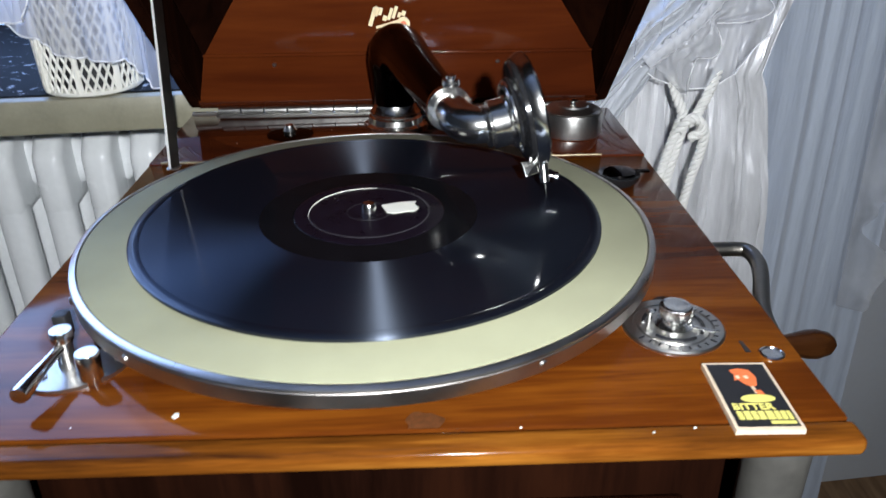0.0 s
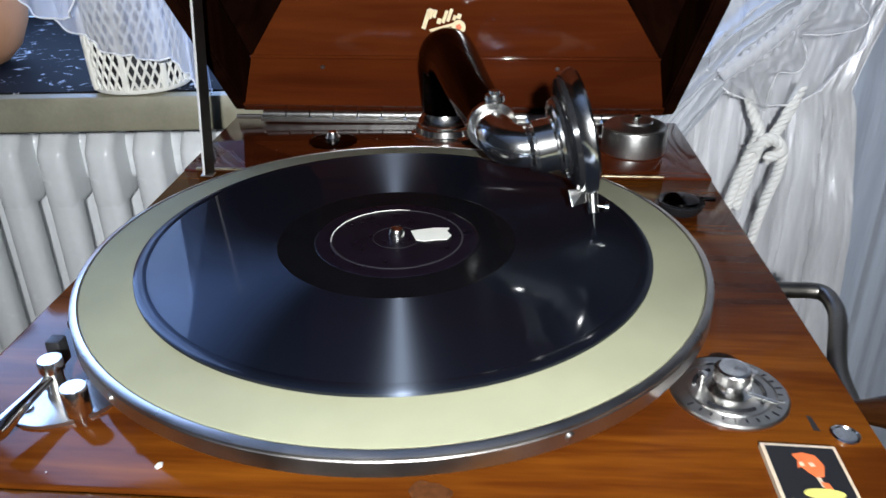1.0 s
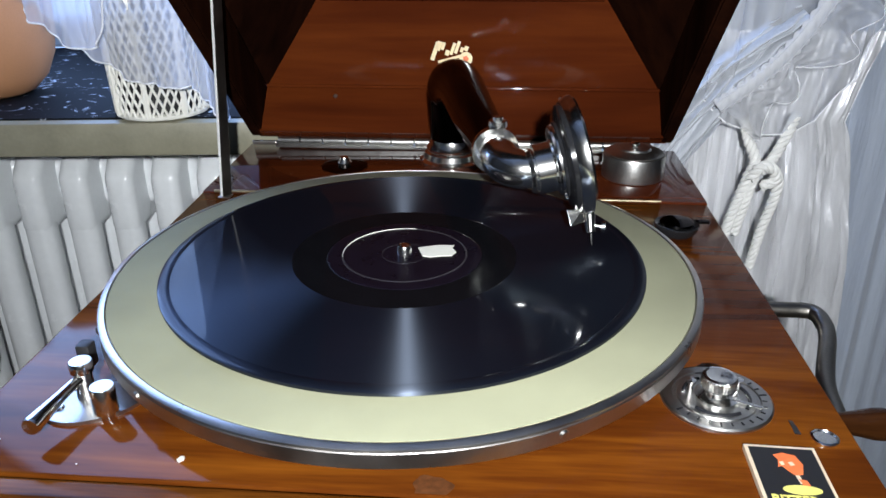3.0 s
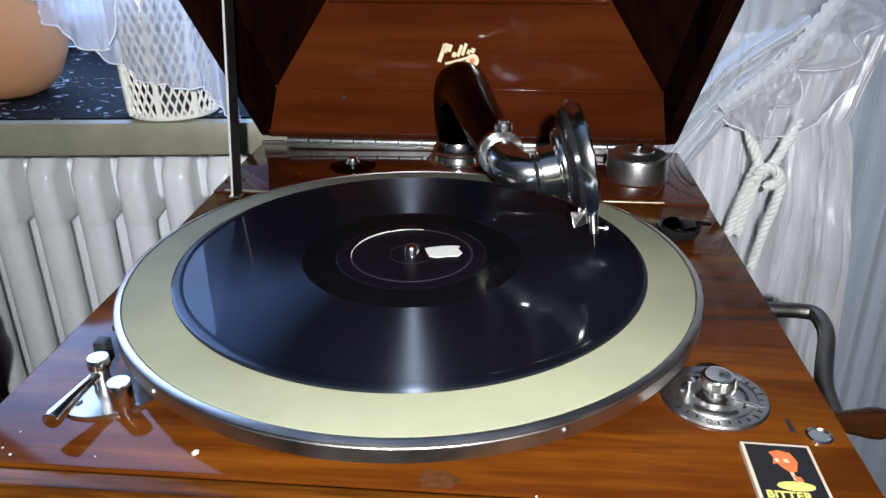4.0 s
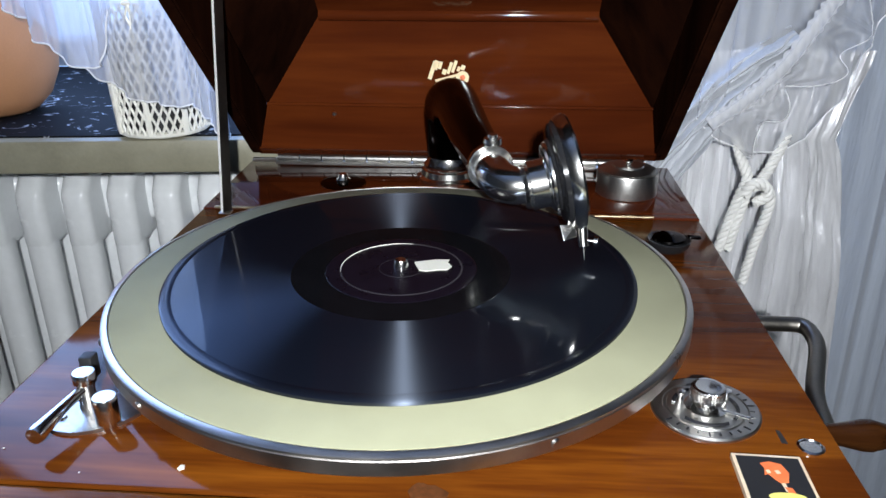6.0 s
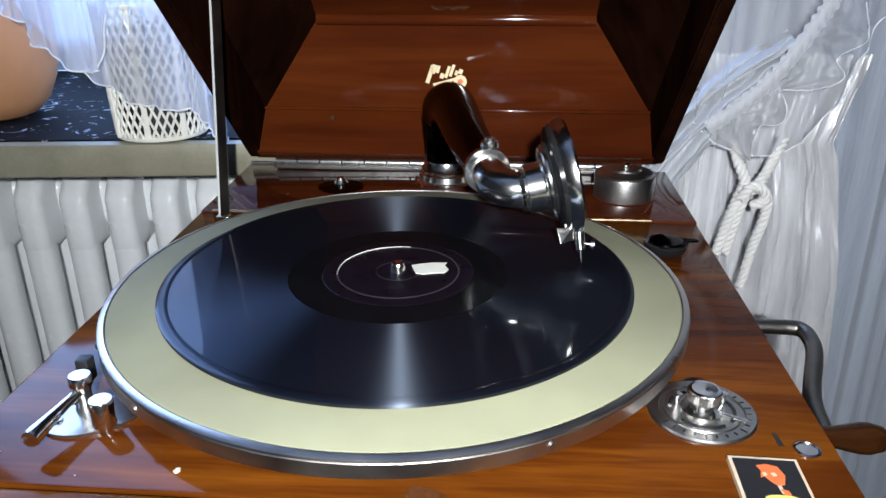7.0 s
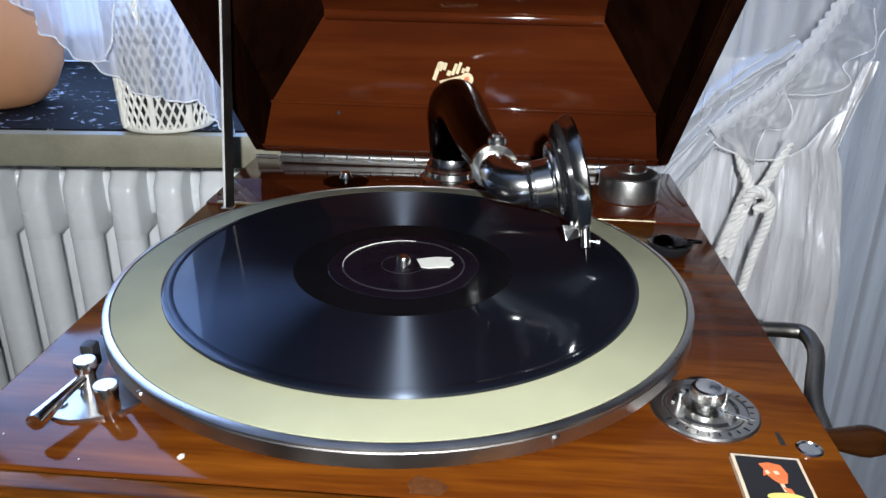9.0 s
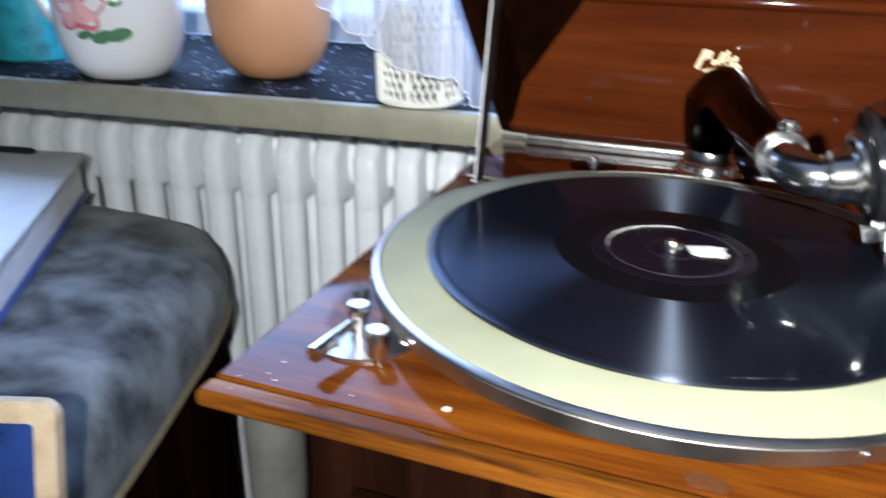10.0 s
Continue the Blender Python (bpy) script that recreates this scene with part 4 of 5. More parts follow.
def build_regulator():
    cx, cy = 0.1480, -0.0832
    d = part("speed_dial", lathe([(0, BZ), (0.0240, BZ), (0.0240, BZ + 0.0010), (0.0232, BZ + 0.0018), (0.0190, BZ + 0.0018), (0.0186, BZ + 0.0012), (0.0172, BZ + 0.0012), (0.0168, BZ + 0.0018), (0, BZ + 0.0018)], 64, (cx, cy, 0)), DULL_METAL, gram,
             "engraved nickel speed dial", True)
    part("knob_stem", lathe([(0.0095, BZ + 0.0018), (0.0095, BZ + 0.0028), (0.0052, BZ + 0.0034), (0.0050, BZ + 0.0075)], 32, (cx, cy, 0)), CHROME, d, smooth=True)
    # knurled knob
    bm = bmesh.new()
    n = 72
    prof = [(0.0070, 0.0072), (0.0073, 0.0078), (0.0073, 0.0118), (0.0070, 0.0126), (0.0056, 0.0129), (0.0, 0.0124)]
    rings = []
    for r, z in prof:
        if r == 0:
            rings.append([bm.verts.new((cx, cy, BZ + z))])
        else:
            k = 0.00028 if 0.0075 < z < 0.012 else 0
            rings.append([bm.verts.new((cx + (r + k * (i % 2)) * math.cos(2 * math.pi * i / n), cy + (r + k * (i % 2)) * math.sin(2 * math.pi * i / n), BZ + z)) for i in range(n)])
    for a, b in zip(rings, rings[1:]):
        for i in range(n):
            if len(b) == 1:
                bm.faces.new((a[i], a[(i + 1) % n], b[0]))
            else:
                bm.faces.new((a[i], a[(i + 1) % n], b[(i + 1) % n], b[i]))
    part("knob", bm, CHROME, d, "knurled knob")
    # pointer, end stops and the engraved scale as short raised bars
    part("pointer", box((cx - 0.0010, cy - 0.0195, BZ + 0.0020), (cx + 0.0010, cy - 0.006, BZ + 0.0034), 0.0004, 2, 62, (cx, cy, 0)), CHROME, d)
    for ang in (165, 25):
        p = (cx + 0.0112 * math.cos(radians(ang)), cy + 0.0112 * math.sin(radians(ang)), BZ + 0.0018)
        part("stop_pin", lathe([(0.0012, 0), (0.0012, 0.0045), (0.0020, 0.0048), (0.0020, 0.0060), (0, 0.0064)], 14, p), CHROME, d, smooth=True)
    for i in range(17):
        a = radians(-150 + i * 13)
        r0, r1 = 0.0192, 0.0212 if i % 4 else 0.0222
        c = Vector((cx, cy, 0))
        u = Vector((math.cos(a), math.sin(a), 0))
        w = Vector((-u.y, u.x, 0)) * 0.00035
        part("scale_mark", prism([tuple((c + u * r0 - w)[:2]), tuple((c + u * r1 - w)[:2]), tuple((c + u * r1 + w)[:2]), tuple((c + u * r0 + w)[:2])], BZ + 0.0017, BZ + 0.0021), BLACK_INK, d)
    for a0, a1, r in ((-140, -60, 0.0140), (-40, 60, 0.0140), (110, 170, 0.0140)):
        arc = [(cx + r * math.cos(radians(a0 + (a1 - a0) * i / 14)), cy + r * math.sin(radians(a0 + (a1 - a0) * i / 14)), BZ + 0.0019) for i in range(15)]
        part("scale_slot", tube(arc, 0.0009, 6), BLACK_INK, d)


build_regulator()


def build_crank():
    z = 0.8050
    y0 = 0.0870
    pts = smooth_path([(BX1 - 0.02, y0, z), (0.230, y0, z), (0.249, y0, z), (0.2566, y0 - 0.003, z), (0.2580, y0 - 0.014, z), (0.2540, y0 - 0.034, z), (0.2350, y0 - 0.084, z), (0.2290, y0 - 0.118, z)], 8)
    c = part("crank", tube(pts, 0.0052, 22), OLD_STEEL, gram, "bent steel winding crank", True)
    part("escutcheon", lathe([(0, 0), (0.014, 0), (0.014, 0.002), (0.010, 0.004), (0, 0.004)], 32, (BX1 - 0.0165, y0, z), (1, 0, 0)), DULL_METAL, c, smooth=True)
    part("handle", lathe([(0, 0.001), (0.0056, 0.002), (0.0064, 0.005), (0.0050, 0.010), (0.0062, 0.018), (0.0084, 0.029), (0.0086, 0.034), (0.0068, 0.041), (0.0035, 0.0445), (0, 0.045)], 36, (0.2165, y0 - 0.120, z), (1, 0.0, 0.0)), HANDLE_WOOD, c,
         "turned brown wooden handle", True)


build_crank()


def build_board_fittings():
    # thumb nut on a dark washer
    f = part("lock_plate", lathe([(0, BZ + 0.0004), (0.019, BZ + 0.0004), (0.019, BZ + 0.0012), (0.0165, BZ + 0.0018), (0, BZ + 0.0018)], 40, (-0.0785, 0.2230, 0)), BLACK_NICKEL, gram, "dark round plate with a bright nut", True)
    part("nut", lathe([(0.0055, BZ + 0.0018), (0.0058, BZ + 0.004), (0.0045, BZ + 0.006), (0.0035, BZ + 0.0085), (0, BZ + 0.009)], 22, (-0.0785, 0.2230, 0)), CHROME, f, smooth=True)
    # black hinged needle cup with a tab
    c = part("needle_cup", lathe([(0, BZ), (0.0110, BZ), (0.0135, BZ + 0.003), (0.0145, BZ + 0.0065), (0.0138, BZ + 0.0072), (0.0110, BZ + 0.0060), (0, BZ + 0.0060)], 40, (0.1660, 0.1026, 0)), BAKELITE, gram, "small black needle cup", True)
    part("cup_lid", lathe([(0, BZ + 0.0072), (0.0112, BZ + 0.0072), (0.0108, BZ + 0.0086), (0.008, BZ + 0.0094), (0, BZ + 0.0096)], 36, (0.1660, 0.1026, 0)), BLACK_NICKEL, c, smooth=True)
    part("tab", box((0.1788, 0.1036, BZ + 0.0060), (0.1878, 0.1086, BZ + 0.0082), 0.0009), BLACK_NICKEL, c, smooth=True)
    s = part("button", lathe([(0, BZ), (0.0055, BZ), (0.0055, BZ + 0.0010), (0.0046, BZ + 0.0014), (0.0042, BZ + 0.0008), (0, BZ + 0.0009)], 32, (0.1857, -0.1078, 0)), CHROME, gram, "flat nickel button set in the board", True)
    part("keyhole", prism([(0.1748, -0.1050), (0.1772, -0.1054), (0.1765, -0.0968), (0.1750, -0.0963)], BZ - 0.0004, BZ + 0.0003), BLACK_INK, gram, "dark worn notch")
    out = []
    for i in range(28):
        a = 2 * math.pi * i / 28
        r = 0.0075 * (1 + 0.12 * math.sin(3 * a + 1) + 0.06 * math.sin(7 * a))
        out.append((0.0282 + r * math.cos(a), -0.1480 + 0.9 * r * math.sin(a)))
    # dried patch left on the varnish
    patch = bmesh.new()
    patch.faces.new([patch.verts.new((x, max(y, BY0 + 0.0145), BZ + 0.00018)) for x, y in out])
    part("water_mark", patch, STAIN, gram, "faint dried water mark")
    part("crumb", prism([(-0.0738, -0.1405), (-0.0725, -0.1413), (-0.0711, -0.1397), (-0.0715, -0.1381), (-0.0731, -0.1383)], BZ, BZ + 0.0008), PAPER, gram, "tiny white paper fleck")
    rng = random.Random(5)
    for i in range(26):
        x, y = rng.uniform(-0.165, 0.19), rng.choice((rng.uniform(-0.160, -0.147), rng.uniform(0.17, 0.245), rng.uniform(-0.15, -0.10)))
        if math.hypot(x, y) < 0.158:
            continue
        r = rng.uniform(0.0003, 0.0007)
        part("dust_fleck", lathe([(0, 0), (r, 0), (r * 0.6, r * 0.5), (0, r * 0.6)], 6, (x, y, BZ + 0.0004)), PAPER, gram)


build_board_fittings()

# ---- lidded needle tin standing on the rear board ----
tin = thing("needle_tin", (0.1533, 0.2135, BZ + 0.0004), "round dull aluminium needle tin with a knobbed lid", "tin")
tx, ty, tz = 0.1533, 0.2135, BZ + 0.0004
part("body", lathe([(0, tz), (0.0228, tz), (0.0240, tz + 0.001), (0.0240, tz + 0.0180), (0.0236, tz + 0.0190), (0.0215, tz + 0.0195)], 56, (tx, ty, 0)), DULL_METAL, tin, smooth=True)
tl_ = part("lid", lathe([(0.0215, tz + 0.0195), (0.0225, tz + 0.0201), (0.0205, tz + 0.0211), (0.0125, tz + 0.0225), (0.0118, tz + 0.0237), (0, tz + 0.0237)], 56, (tx, ty, 0)), DULL_METAL, tin, smooth=True)
part("knob", lathe([(0.0022, tz + 0.0237), (0.0020, tz + 0.0250), (0.0035, tz + 0.0258), (0.0036, tz + 0.0270), (0.0022, tz + 0.0280), (0, tz + 0.0282)], 22, (tx, ty, 0)), CHROME, tl_, smooth=True)

# ---- small advertising card on the motor board ----
def build_card():
    c = thing("advertising_card", (0.164, -0.138, BZ), "small black advertising card with orange figure lying on the board", "card")
    o = Vector((0.1494, -0.1605, BZ))
    turn = radians(-1.6)
    ex, ey = Vector((math.cos(turn) * 0.0272, math.sin(turn) * 0.0272, 0)), Vector((-math.sin(turn) * 0.0445, math.cos(turn) * 0.0445, 0))

    def flat(pts, z0, z1):
        return prism([tuple((o + ex * u + ey * v)[:2]) for u, v in pts], BZ + z0, BZ + z1)

    part("backing", flat([(0, 0), (1, 0), (1, 1), (0, 1)], 0.0, 0.0023), CARD_RIM, c, "cream bevelled rim")
    part("print", flat([(0.05, 0.04), (0.95, 0.04), (0.95, 0.96), (0.05, 0.96)], 0.0024, 0.0027), BLACK_INK, c, "black printed face")
    part("figure", flat([(0.36, 0.86), (0.50, 0.89), (0.66, 0.86), (0.72, 0.74), (0.66, 0.62), (0.56, 0.60), (0.48, 0.66), (0.42, 0.72), (0.36, 0.70), (0.40, 0.80)], 0.0027, 0.0030), ORANGE_INK, c, "orange rounded figure")
    part("figure_spot", flat([(0.52, 0.76), (0.58, 0.77), (0.60, 0.73), (0.54, 0.72)], 0.0030, 0.0032), CARD_RIM, c)
    part("figure_spot", flat([(0.40, 0.76), (0.45, 0.77), (0.46, 0.73), (0.41, 0.72)], 0.0030, 0.0032), CARD_RIM, c)
    part("figure_stem", flat([(0.55, 0.60), (0.60, 0.60), (0.62, 0.50), (0.57, 0.50)], 0.0027, 0.0030), CARD_RIM, c)
    part("figure_base", flat([(0.57, 0.55), (0.67, 0.54), (0.69, 0.48), (0.60, 0.48)], 0.0027, 0.0031), ORANGE_INK, c)
    part("oval", flat([(0.56 + 0.26 * math.cos(2 * math.pi * i / 20), 0.425 + 0.055 * math.sin(2 * math.pi * i / 20)) for i in range(20)], 0.0027, 0.0030), YELLOW_INK, c, "pale yellow oval")
    # the brand line as plain bars
    for u0, u1, v0, v1 in ((0.12, 0.20, 0.13, 0.24), (0.22, 0.31, 0.13, 0.24), (0.33, 0.41, 0.13, 0.24), (0.43, 0.52, 0.13, 0.24), (0.54, 0.65, 0.13, 0.24), (0.67, 0.74, 0.13, 0.24), (0.76, 0.83, 0.13, 0.24), (0.85, 0.91, 0.13, 0.24), (0.55, 0.91, 0.07, 0.105)):
        part("brand_bar", flat([(u0, v0), (u1, v0), (u1, v1), (u0, v1)], 0.0027, 0.0030), YELLOW_INK, c)
    cu = bpy.data.curves.new("word", "FONT")
    cu.body, cu.size, cu.extrude, cu.offset = "BITTER", 0.0054, 0.00015, 0.00010
    tmp = new("word", cu)
    me = bpy.data.meshes.new_from_object(tmp.evaluated_get(bpy.context.evaluated_depsgraph_get()))
    bpy.data.objects.remove(tmp)
    bm = bmesh.new()
    bm.from_mesh(me)
    bpy.data.meshes.remove(me)
    q = o + ex * 0.10 + ey * 0.265 + Vector((0, 0, 0.0029))
    bmesh.ops.transform(bm, matrix=Matrix.Translation(q) @ Matrix.Rotation(turn, 4, "Z"), verts=bm.verts)
    part("word", bm, YELLOW_INK, c, "yellow printed word")


build_card()


# ---- things on the sill ----
def build_basket(cx, cy, r0, r1, h):
    z0 = Z_SILL
    b = thing("lattice_planter", (cx, cy, z0), "white plastic planter with diamond lattice sides", "planter")
    part("base", lathe([(0, z0), (r0 - 0.001, z0), (r0 + 0.0005, z0 + 0.001), (r0 + 0.001, z0 + 0.004), (r0 - 0.001, z0 + 0.005), (0, z0 + 0.004)], 64, (cx, cy, 0)), IVORY_PLASTIC, b, smooth=True)

    def pt(a, f, off=0.0):
        r = r0 + (r1 - r0) * f + off
        return Vector((cx + r * math.cos(a), cy + r * math.sin(a), z0 + 0.003 + (h - 0.003) * f))

    n = 36
    strips = []
    for sgn in (1, -1):
        for k in range(n):
            a0 = 2 * math.pi * k / n
            strips.append(tube([pt(a0 + sgn * 1.15 * f, f) for f in [i / 14 for i in range(15)]], 0.0013, 5))
    part("lattice", join(*strips), IVORY_PLASTIC, b, "diamond lattice wall")
    for k in range(8):
        a = 2 * math.pi * k / 8 + 0.10
        part("rib", tube([pt(a, i / 6, 0.0002) for i in range(7)], [0.0032 - 0.0022 * i / 6 for i in range(7)], 8, True, 0.5), IVORY_PLASTIC, b, smooth=True)
    part("rim", tube([pt(2 * math.pi * i / 48, 1.0) for i in range(49)], 0.0022, 8), IVORY_PLASTIC, b, smooth=True)
    part("inner_pot", lathe([(0, z0 + 0.005), (r0 - 0.006, z0 + 0.005), (r1 - 0.008, z0 + h - 0.02), (r1 - 0.010, z0 + h - 0.02), (r0 - 0.008, z0 + 0.008), (0, z0 + 0.008)], 48, (cx, cy, 0)), BLACK_RUBBER, b, "black plastic inner pot", True)


build_basket(-0.2712, 0.3225, 0.0415, 0.0465, 0.120)

# terracotta pot beside the planter
pot = thing("terracotta_pot", (-0.474, 0.378, Z_SILL), "smooth rounded orange terracotta pot", "flower pot")
z = Z_SILL
part("body", lathe([(0, z), (0.030, z), (0.040, z + 0.004), (0.054, z + 0.018), (0.064, z + 0.040), (0.069, z + 0.070), (0.070, z + 0.100), (0.067, z + 0.130), (0.062, z + 0.148), (0.056, z + 0.148), (0.058, z + 0.10), (0.03, z + 0.02), (0, z + 0.02)], 72, (-0.474, 0.378, 0)), TERRACOTTA, pot, smooth=True)
part("rim", lathe([(0.056, z + 0.148), (0.0625, z + 0.148), (0.0655, z + 0.152), (0.0655, z + 0.158), (0.063, z + 0.161), (0.058, z + 0.160), (0.056, z + 0.148)], 72, (-0.474, 0.378, 0)), TERRACOTTA, pot, smooth=True)


def build_jug():
    cx, cy, z0 = -0.627, 0.316, Z_SILL
    j = thing("jug", (cx, cy, z0), "white porcelain jug painted with a pink rose", "jug")
    prof = [(0, z0 + 0.003), (0.040, z0 + 0.003), (0.043, z0), (0.047, z0 + 0.002), (0.058, z0 + 0.016), (0.066, z0 + 0.040), (0.069, z0 + 0.070), (0.067, z0 + 0.105), (0.060, z0 + 0.140), (0.058, z0 + 0.170), (0.063, z0 + 0.190), (0.060, z0 + 0.190), (0.055, z0 + 0.17), (0.063, z0 + 0.07), (0.04, z0 + 0.01), (0, z0 + 0.01)]
    part("body", lathe(prof, 72, (cx, cy, 0)), PORCELAIN, j, smooth=True)
    hx = [(-0.060, -0.005, 0.150), (-0.095, -0.008, 0.155), (-0.112, -0.008, 0.115), (-0.100, -0.006, 0.065), (-0.062, -0.004, 0.040)]
    part("handle", tube(smooth_path([(cx + a, cy + b, z0 + c) for a, b, c in hx], 8), 0.0085, 18, True, 0.75), PORCELAIN, j, smooth=True)

    def on_body(a, h, off):
        for (r0, za), (r1, zb) in zip(prof[3:9], prof[4:10]):
            if za <= z0 + h <= zb:
                r = r0 + (r1 - r0) * (z0 + h - za) / (zb - za)
                break
        return Vector((cx + (r + off) * math.cos(a), cy + (r + off) * math.sin(a), z0 + h))

    def patch(a, h, w, hh, petals, phase=0.0, lift=0.0):
        bm = bmesh.new()
        c = bm.verts.new(on_body(a, h, 0.0009 + lift))
        ring = []
        for i in range(24):
            t = 2 * math.pi * i / 24
            k = 1 + 0.16 * math.sin(petals * t + phase)
            ring.append(bm.verts.new(on_body(a + w * k * math.cos(t) / 0.066, h + hh * k * math.sin(t), 0.0005 + lift)))
        for i in range(24):
            bm.faces.new((c, ring[i], ring[(i + 1) % 24]))
        return bm

    a = radians(-79)
    part("rose", patch(a - 0.08, 0.076, 0.027, 0.023, 5), ROSE_PINK, j, "painted pink rose")
    for da, h, w, hh, n, ph in ((-0.26, 0.090, 0.012, 0.009, 3, 1), (0.06, 0.070, 0.011, 0.009, 3, 2), (-0.10, 0.094, 0.010, 0.007, 4, 0), (-0.22, 0.066, 0.010, 0.008, 3, 0.5), (-0.06, 0.079, 0.008, 0.007, 4, 2)):
        part("rose_petal", patch(a + da, h, w, hh, n, ph, 0.0007), ROSE_LIGHT, j)
    for da, h, w, hh in ((0.26, 0.048, 0.011, 0.0075), (0.50, 0.050, 0.012, 0.0075), (-0.02, 0.050, 0.008, 0.005), (0.50, 0.082, 0.006, 0.004), (0.40, 0.098, 0.006, 0.004), (0.58, 0.094, 0.005, 0.003)):
        part("leaf", patch(a + da, h, w, hh, 2, 0.5), LEAF_GLAZE, j)


build_jug()
tp = thing("teal_tin", (-0.80, 0.362, Z_SILL), "teal printed tin standing on the sill", "tin")
part("body", lathe([(0, z), (0.052, z), (0.055, z + 0.003), (0.055, z + 0.11), (0.052, z + 0.113), (0, z + 0.113)], 48, (-0.800, 0.362, 0)), TEAL, tp, smooth=True)
part("lid", lathe([(0.0565, z + 0.095), (0.0565, z + 0.118), (0.054, z + 0.121), (0, z + 0.122)], 48, (-0.800, 0.362, 0)), TEAL, tp, smooth=True)


# ---- curtains ----
def fold(x, k, ph=0.0):
    return math.sin(k * x + ph) + 0.45 * math.sin(2.3 * k * x + 1.7 + ph * 2) + 0.2 * math.sin(5.1 * k * x + 0.6)


def build_right_curtain():
    c = thing("satin_curtain", (0.34, 0.36, 0.0), "white satin curtain tied back with a twisted cord", "curtain")
    knot = Vector((0.281, 0.318, 0.828))

    def soft_fold(x, sharp=0.7):
        # one rounded ridge for each unit of x, with a tight valley between
        return 2.0 * abs(math.sin(math.pi * x)) ** sharp - 1.0

    def crinkle(x, z, k, seed):
        return noise.noise((x * k, z * k * 0.18, seed)) + 0.5 * noise.noise((x * k * 2.3, z * k * 0.45, seed + 4))

    def lower(u, v):
        # fans out from the tie to the floor in long folds
        zz = 0.945 - v * 0.935
        f = max(0.0, (0.862 - zz) / 0.85) ** 0.62
        rise = max(0.0, zz - 0.862)
        x0, x1 = 0.196 - 0.035 * f, 0.362 + 0.088 * f + 0.25 * rise
        w = u + 0.022 * math.sin(5.0 * v + 7 * u) + 0.035 * noise.noise((u * 3, v * 2.2, 8))
        amp = 0.006 + 0.027 * f
        y = 0.340 + amp * (0.70 * soft_fold(w * 4.6 + 0.15) + 0.22 * soft_fold(w * 10.7 + 0.4, 0.9) * (1 - 0.5 * f))
        y += 0.0050 * crinkle(u * 0.25, zz, 95, 2.0) + 0.007 * noise.noise((u * 5, zz * 9, 3))
        return (x0 + (x1 - x0) * u + 0.006 * math.sin(6 * u + 3 * v) * f, y, zz)

    def upper(u, v):
        # flat cloth rising behind the valance to the rail
        zz = knot.z - 0.01 + v * 1.43
        f = min(1.0, v * 5.0) ** 0.7
        x0, x1 = 0.190 - 0.02 * f, 0.352 + 0.02 * f
        w = u + 0.05 * math.sin(3 * v)
        y = 0.378 + (0.004 + 0.006 * f) * (0.6 * soft_fold(w * 5 + 0.3, 1.0) + 0.25 * math.sin(w * 33)) + 0.004 * noise.noise((u * 6, zz * 12, 2)) + 0.02 * v
        return (x0 + (x1 - x0) * u, y, zz)

    part("lower_drape", sheet(lower, 220, 150, 0.0006), SATIN, c, smooth=True)
    # grey here is dimmer light put into the satin's colour
    part("upper_drape", sheet(upper, 140, 120, 0.0006), SATIN_SHADED, c, "satin cloth with shade put into its grey", True)

    def swag(u, v):
        # gathered satin drawn sideways towards the tie, folds along its length
        a, b = Vector((0.176, 0.318, 0.815)), Vector((0.300, 0.306, 0.958))
        p = a.lerp(b, u) + Vector((0, 0, 0.014 * math.sin(math.pi * u)))
        across = Vector((0.60, 0, -0.80))
        wide = 0.060 - 0.026 * u
        q = p + across * wide * (v - 0.5)
        bulge = 0.013 * math.sin(math.pi * v) + 0.0055 * soft_fold(v * 2.9 + 0.35 * math.sin(3.2 * u + 1)) + 0.0026 * soft_fold(v * 7 + 1.3 * u + 0.8 * noise.noise((u * 6, v * 3, 1)), 1.0)
        return (q.x, q.y - bulge + 0.004 * noise.noise((u * 11, v * 5, 6)), q.z)

    # satin again, its colour lowered to tone down the light on it
    part("swag", sheet(swag, 130, 90), SATIN_SHADED, c, "gathered satin fold, greyed to look less lit", True)

    hem_line = smooth_path([(0.222, 0.300, 0.893), (0.236, 0.299, 0.879), (0.250, 0.298, 0.870), (0.275, 0.297, 0.8635), (0.303, 0.298, 0.866), (0.324, 0.300, 0.884), (0.343, 0.302, 0.907), (0.355, 0.304, 0.938), (0.360, 0.306, 0.962), (0.378, 0.310, 0.985), (0.42, 0.314, 1.00)], 12)
    n = len(hem_line) - 1

    def flap(u, v):
        # organza valance with a curved hem; creases run down from the lace
        f = u * n
        m = min(int(f), n - 1)
        p = hem_line[m].lerp(hem_line[m + 1], f - m)
        top = Vector((0.245 + 0.19 * u, 0.322, 1.72))
        q = p.lerp(top, v)
        near = math.exp(-3.5 * v)
        y = q.y + 0.0045 * soft_fold(u * 6.5 + 0.6 * v, 0.8) * (0.35 + 0.65 * near) + 0.0022 * math.sin(46 * u + 9 * v) + 0.004 * noise.noise((q.x * 28, q.z * 18, 5))
        return (q.x, y, q.z)

    part("valance", sheet(flap, 180, 130), ORGANZA, c, "sheer organza valance", True)
    part("hem", tube([Vector(flap(i / 150, 0)) for i in range(151)], 0.0007, 6), HEM, c)

    lace_line = smooth_path([(0.232, 0.290, 0.889), (0.258, 0.287, 0.911), (0.283, 0.286, 0.938), (0.306, 0.287, 0.975), (0.324, 0.289, 1.012), (0.352, 0.294, 1.10), (0.372, 0.300, 1.20)], 12)
    ln = len(lace_line) - 1

    def along(u):
        f = u * ln
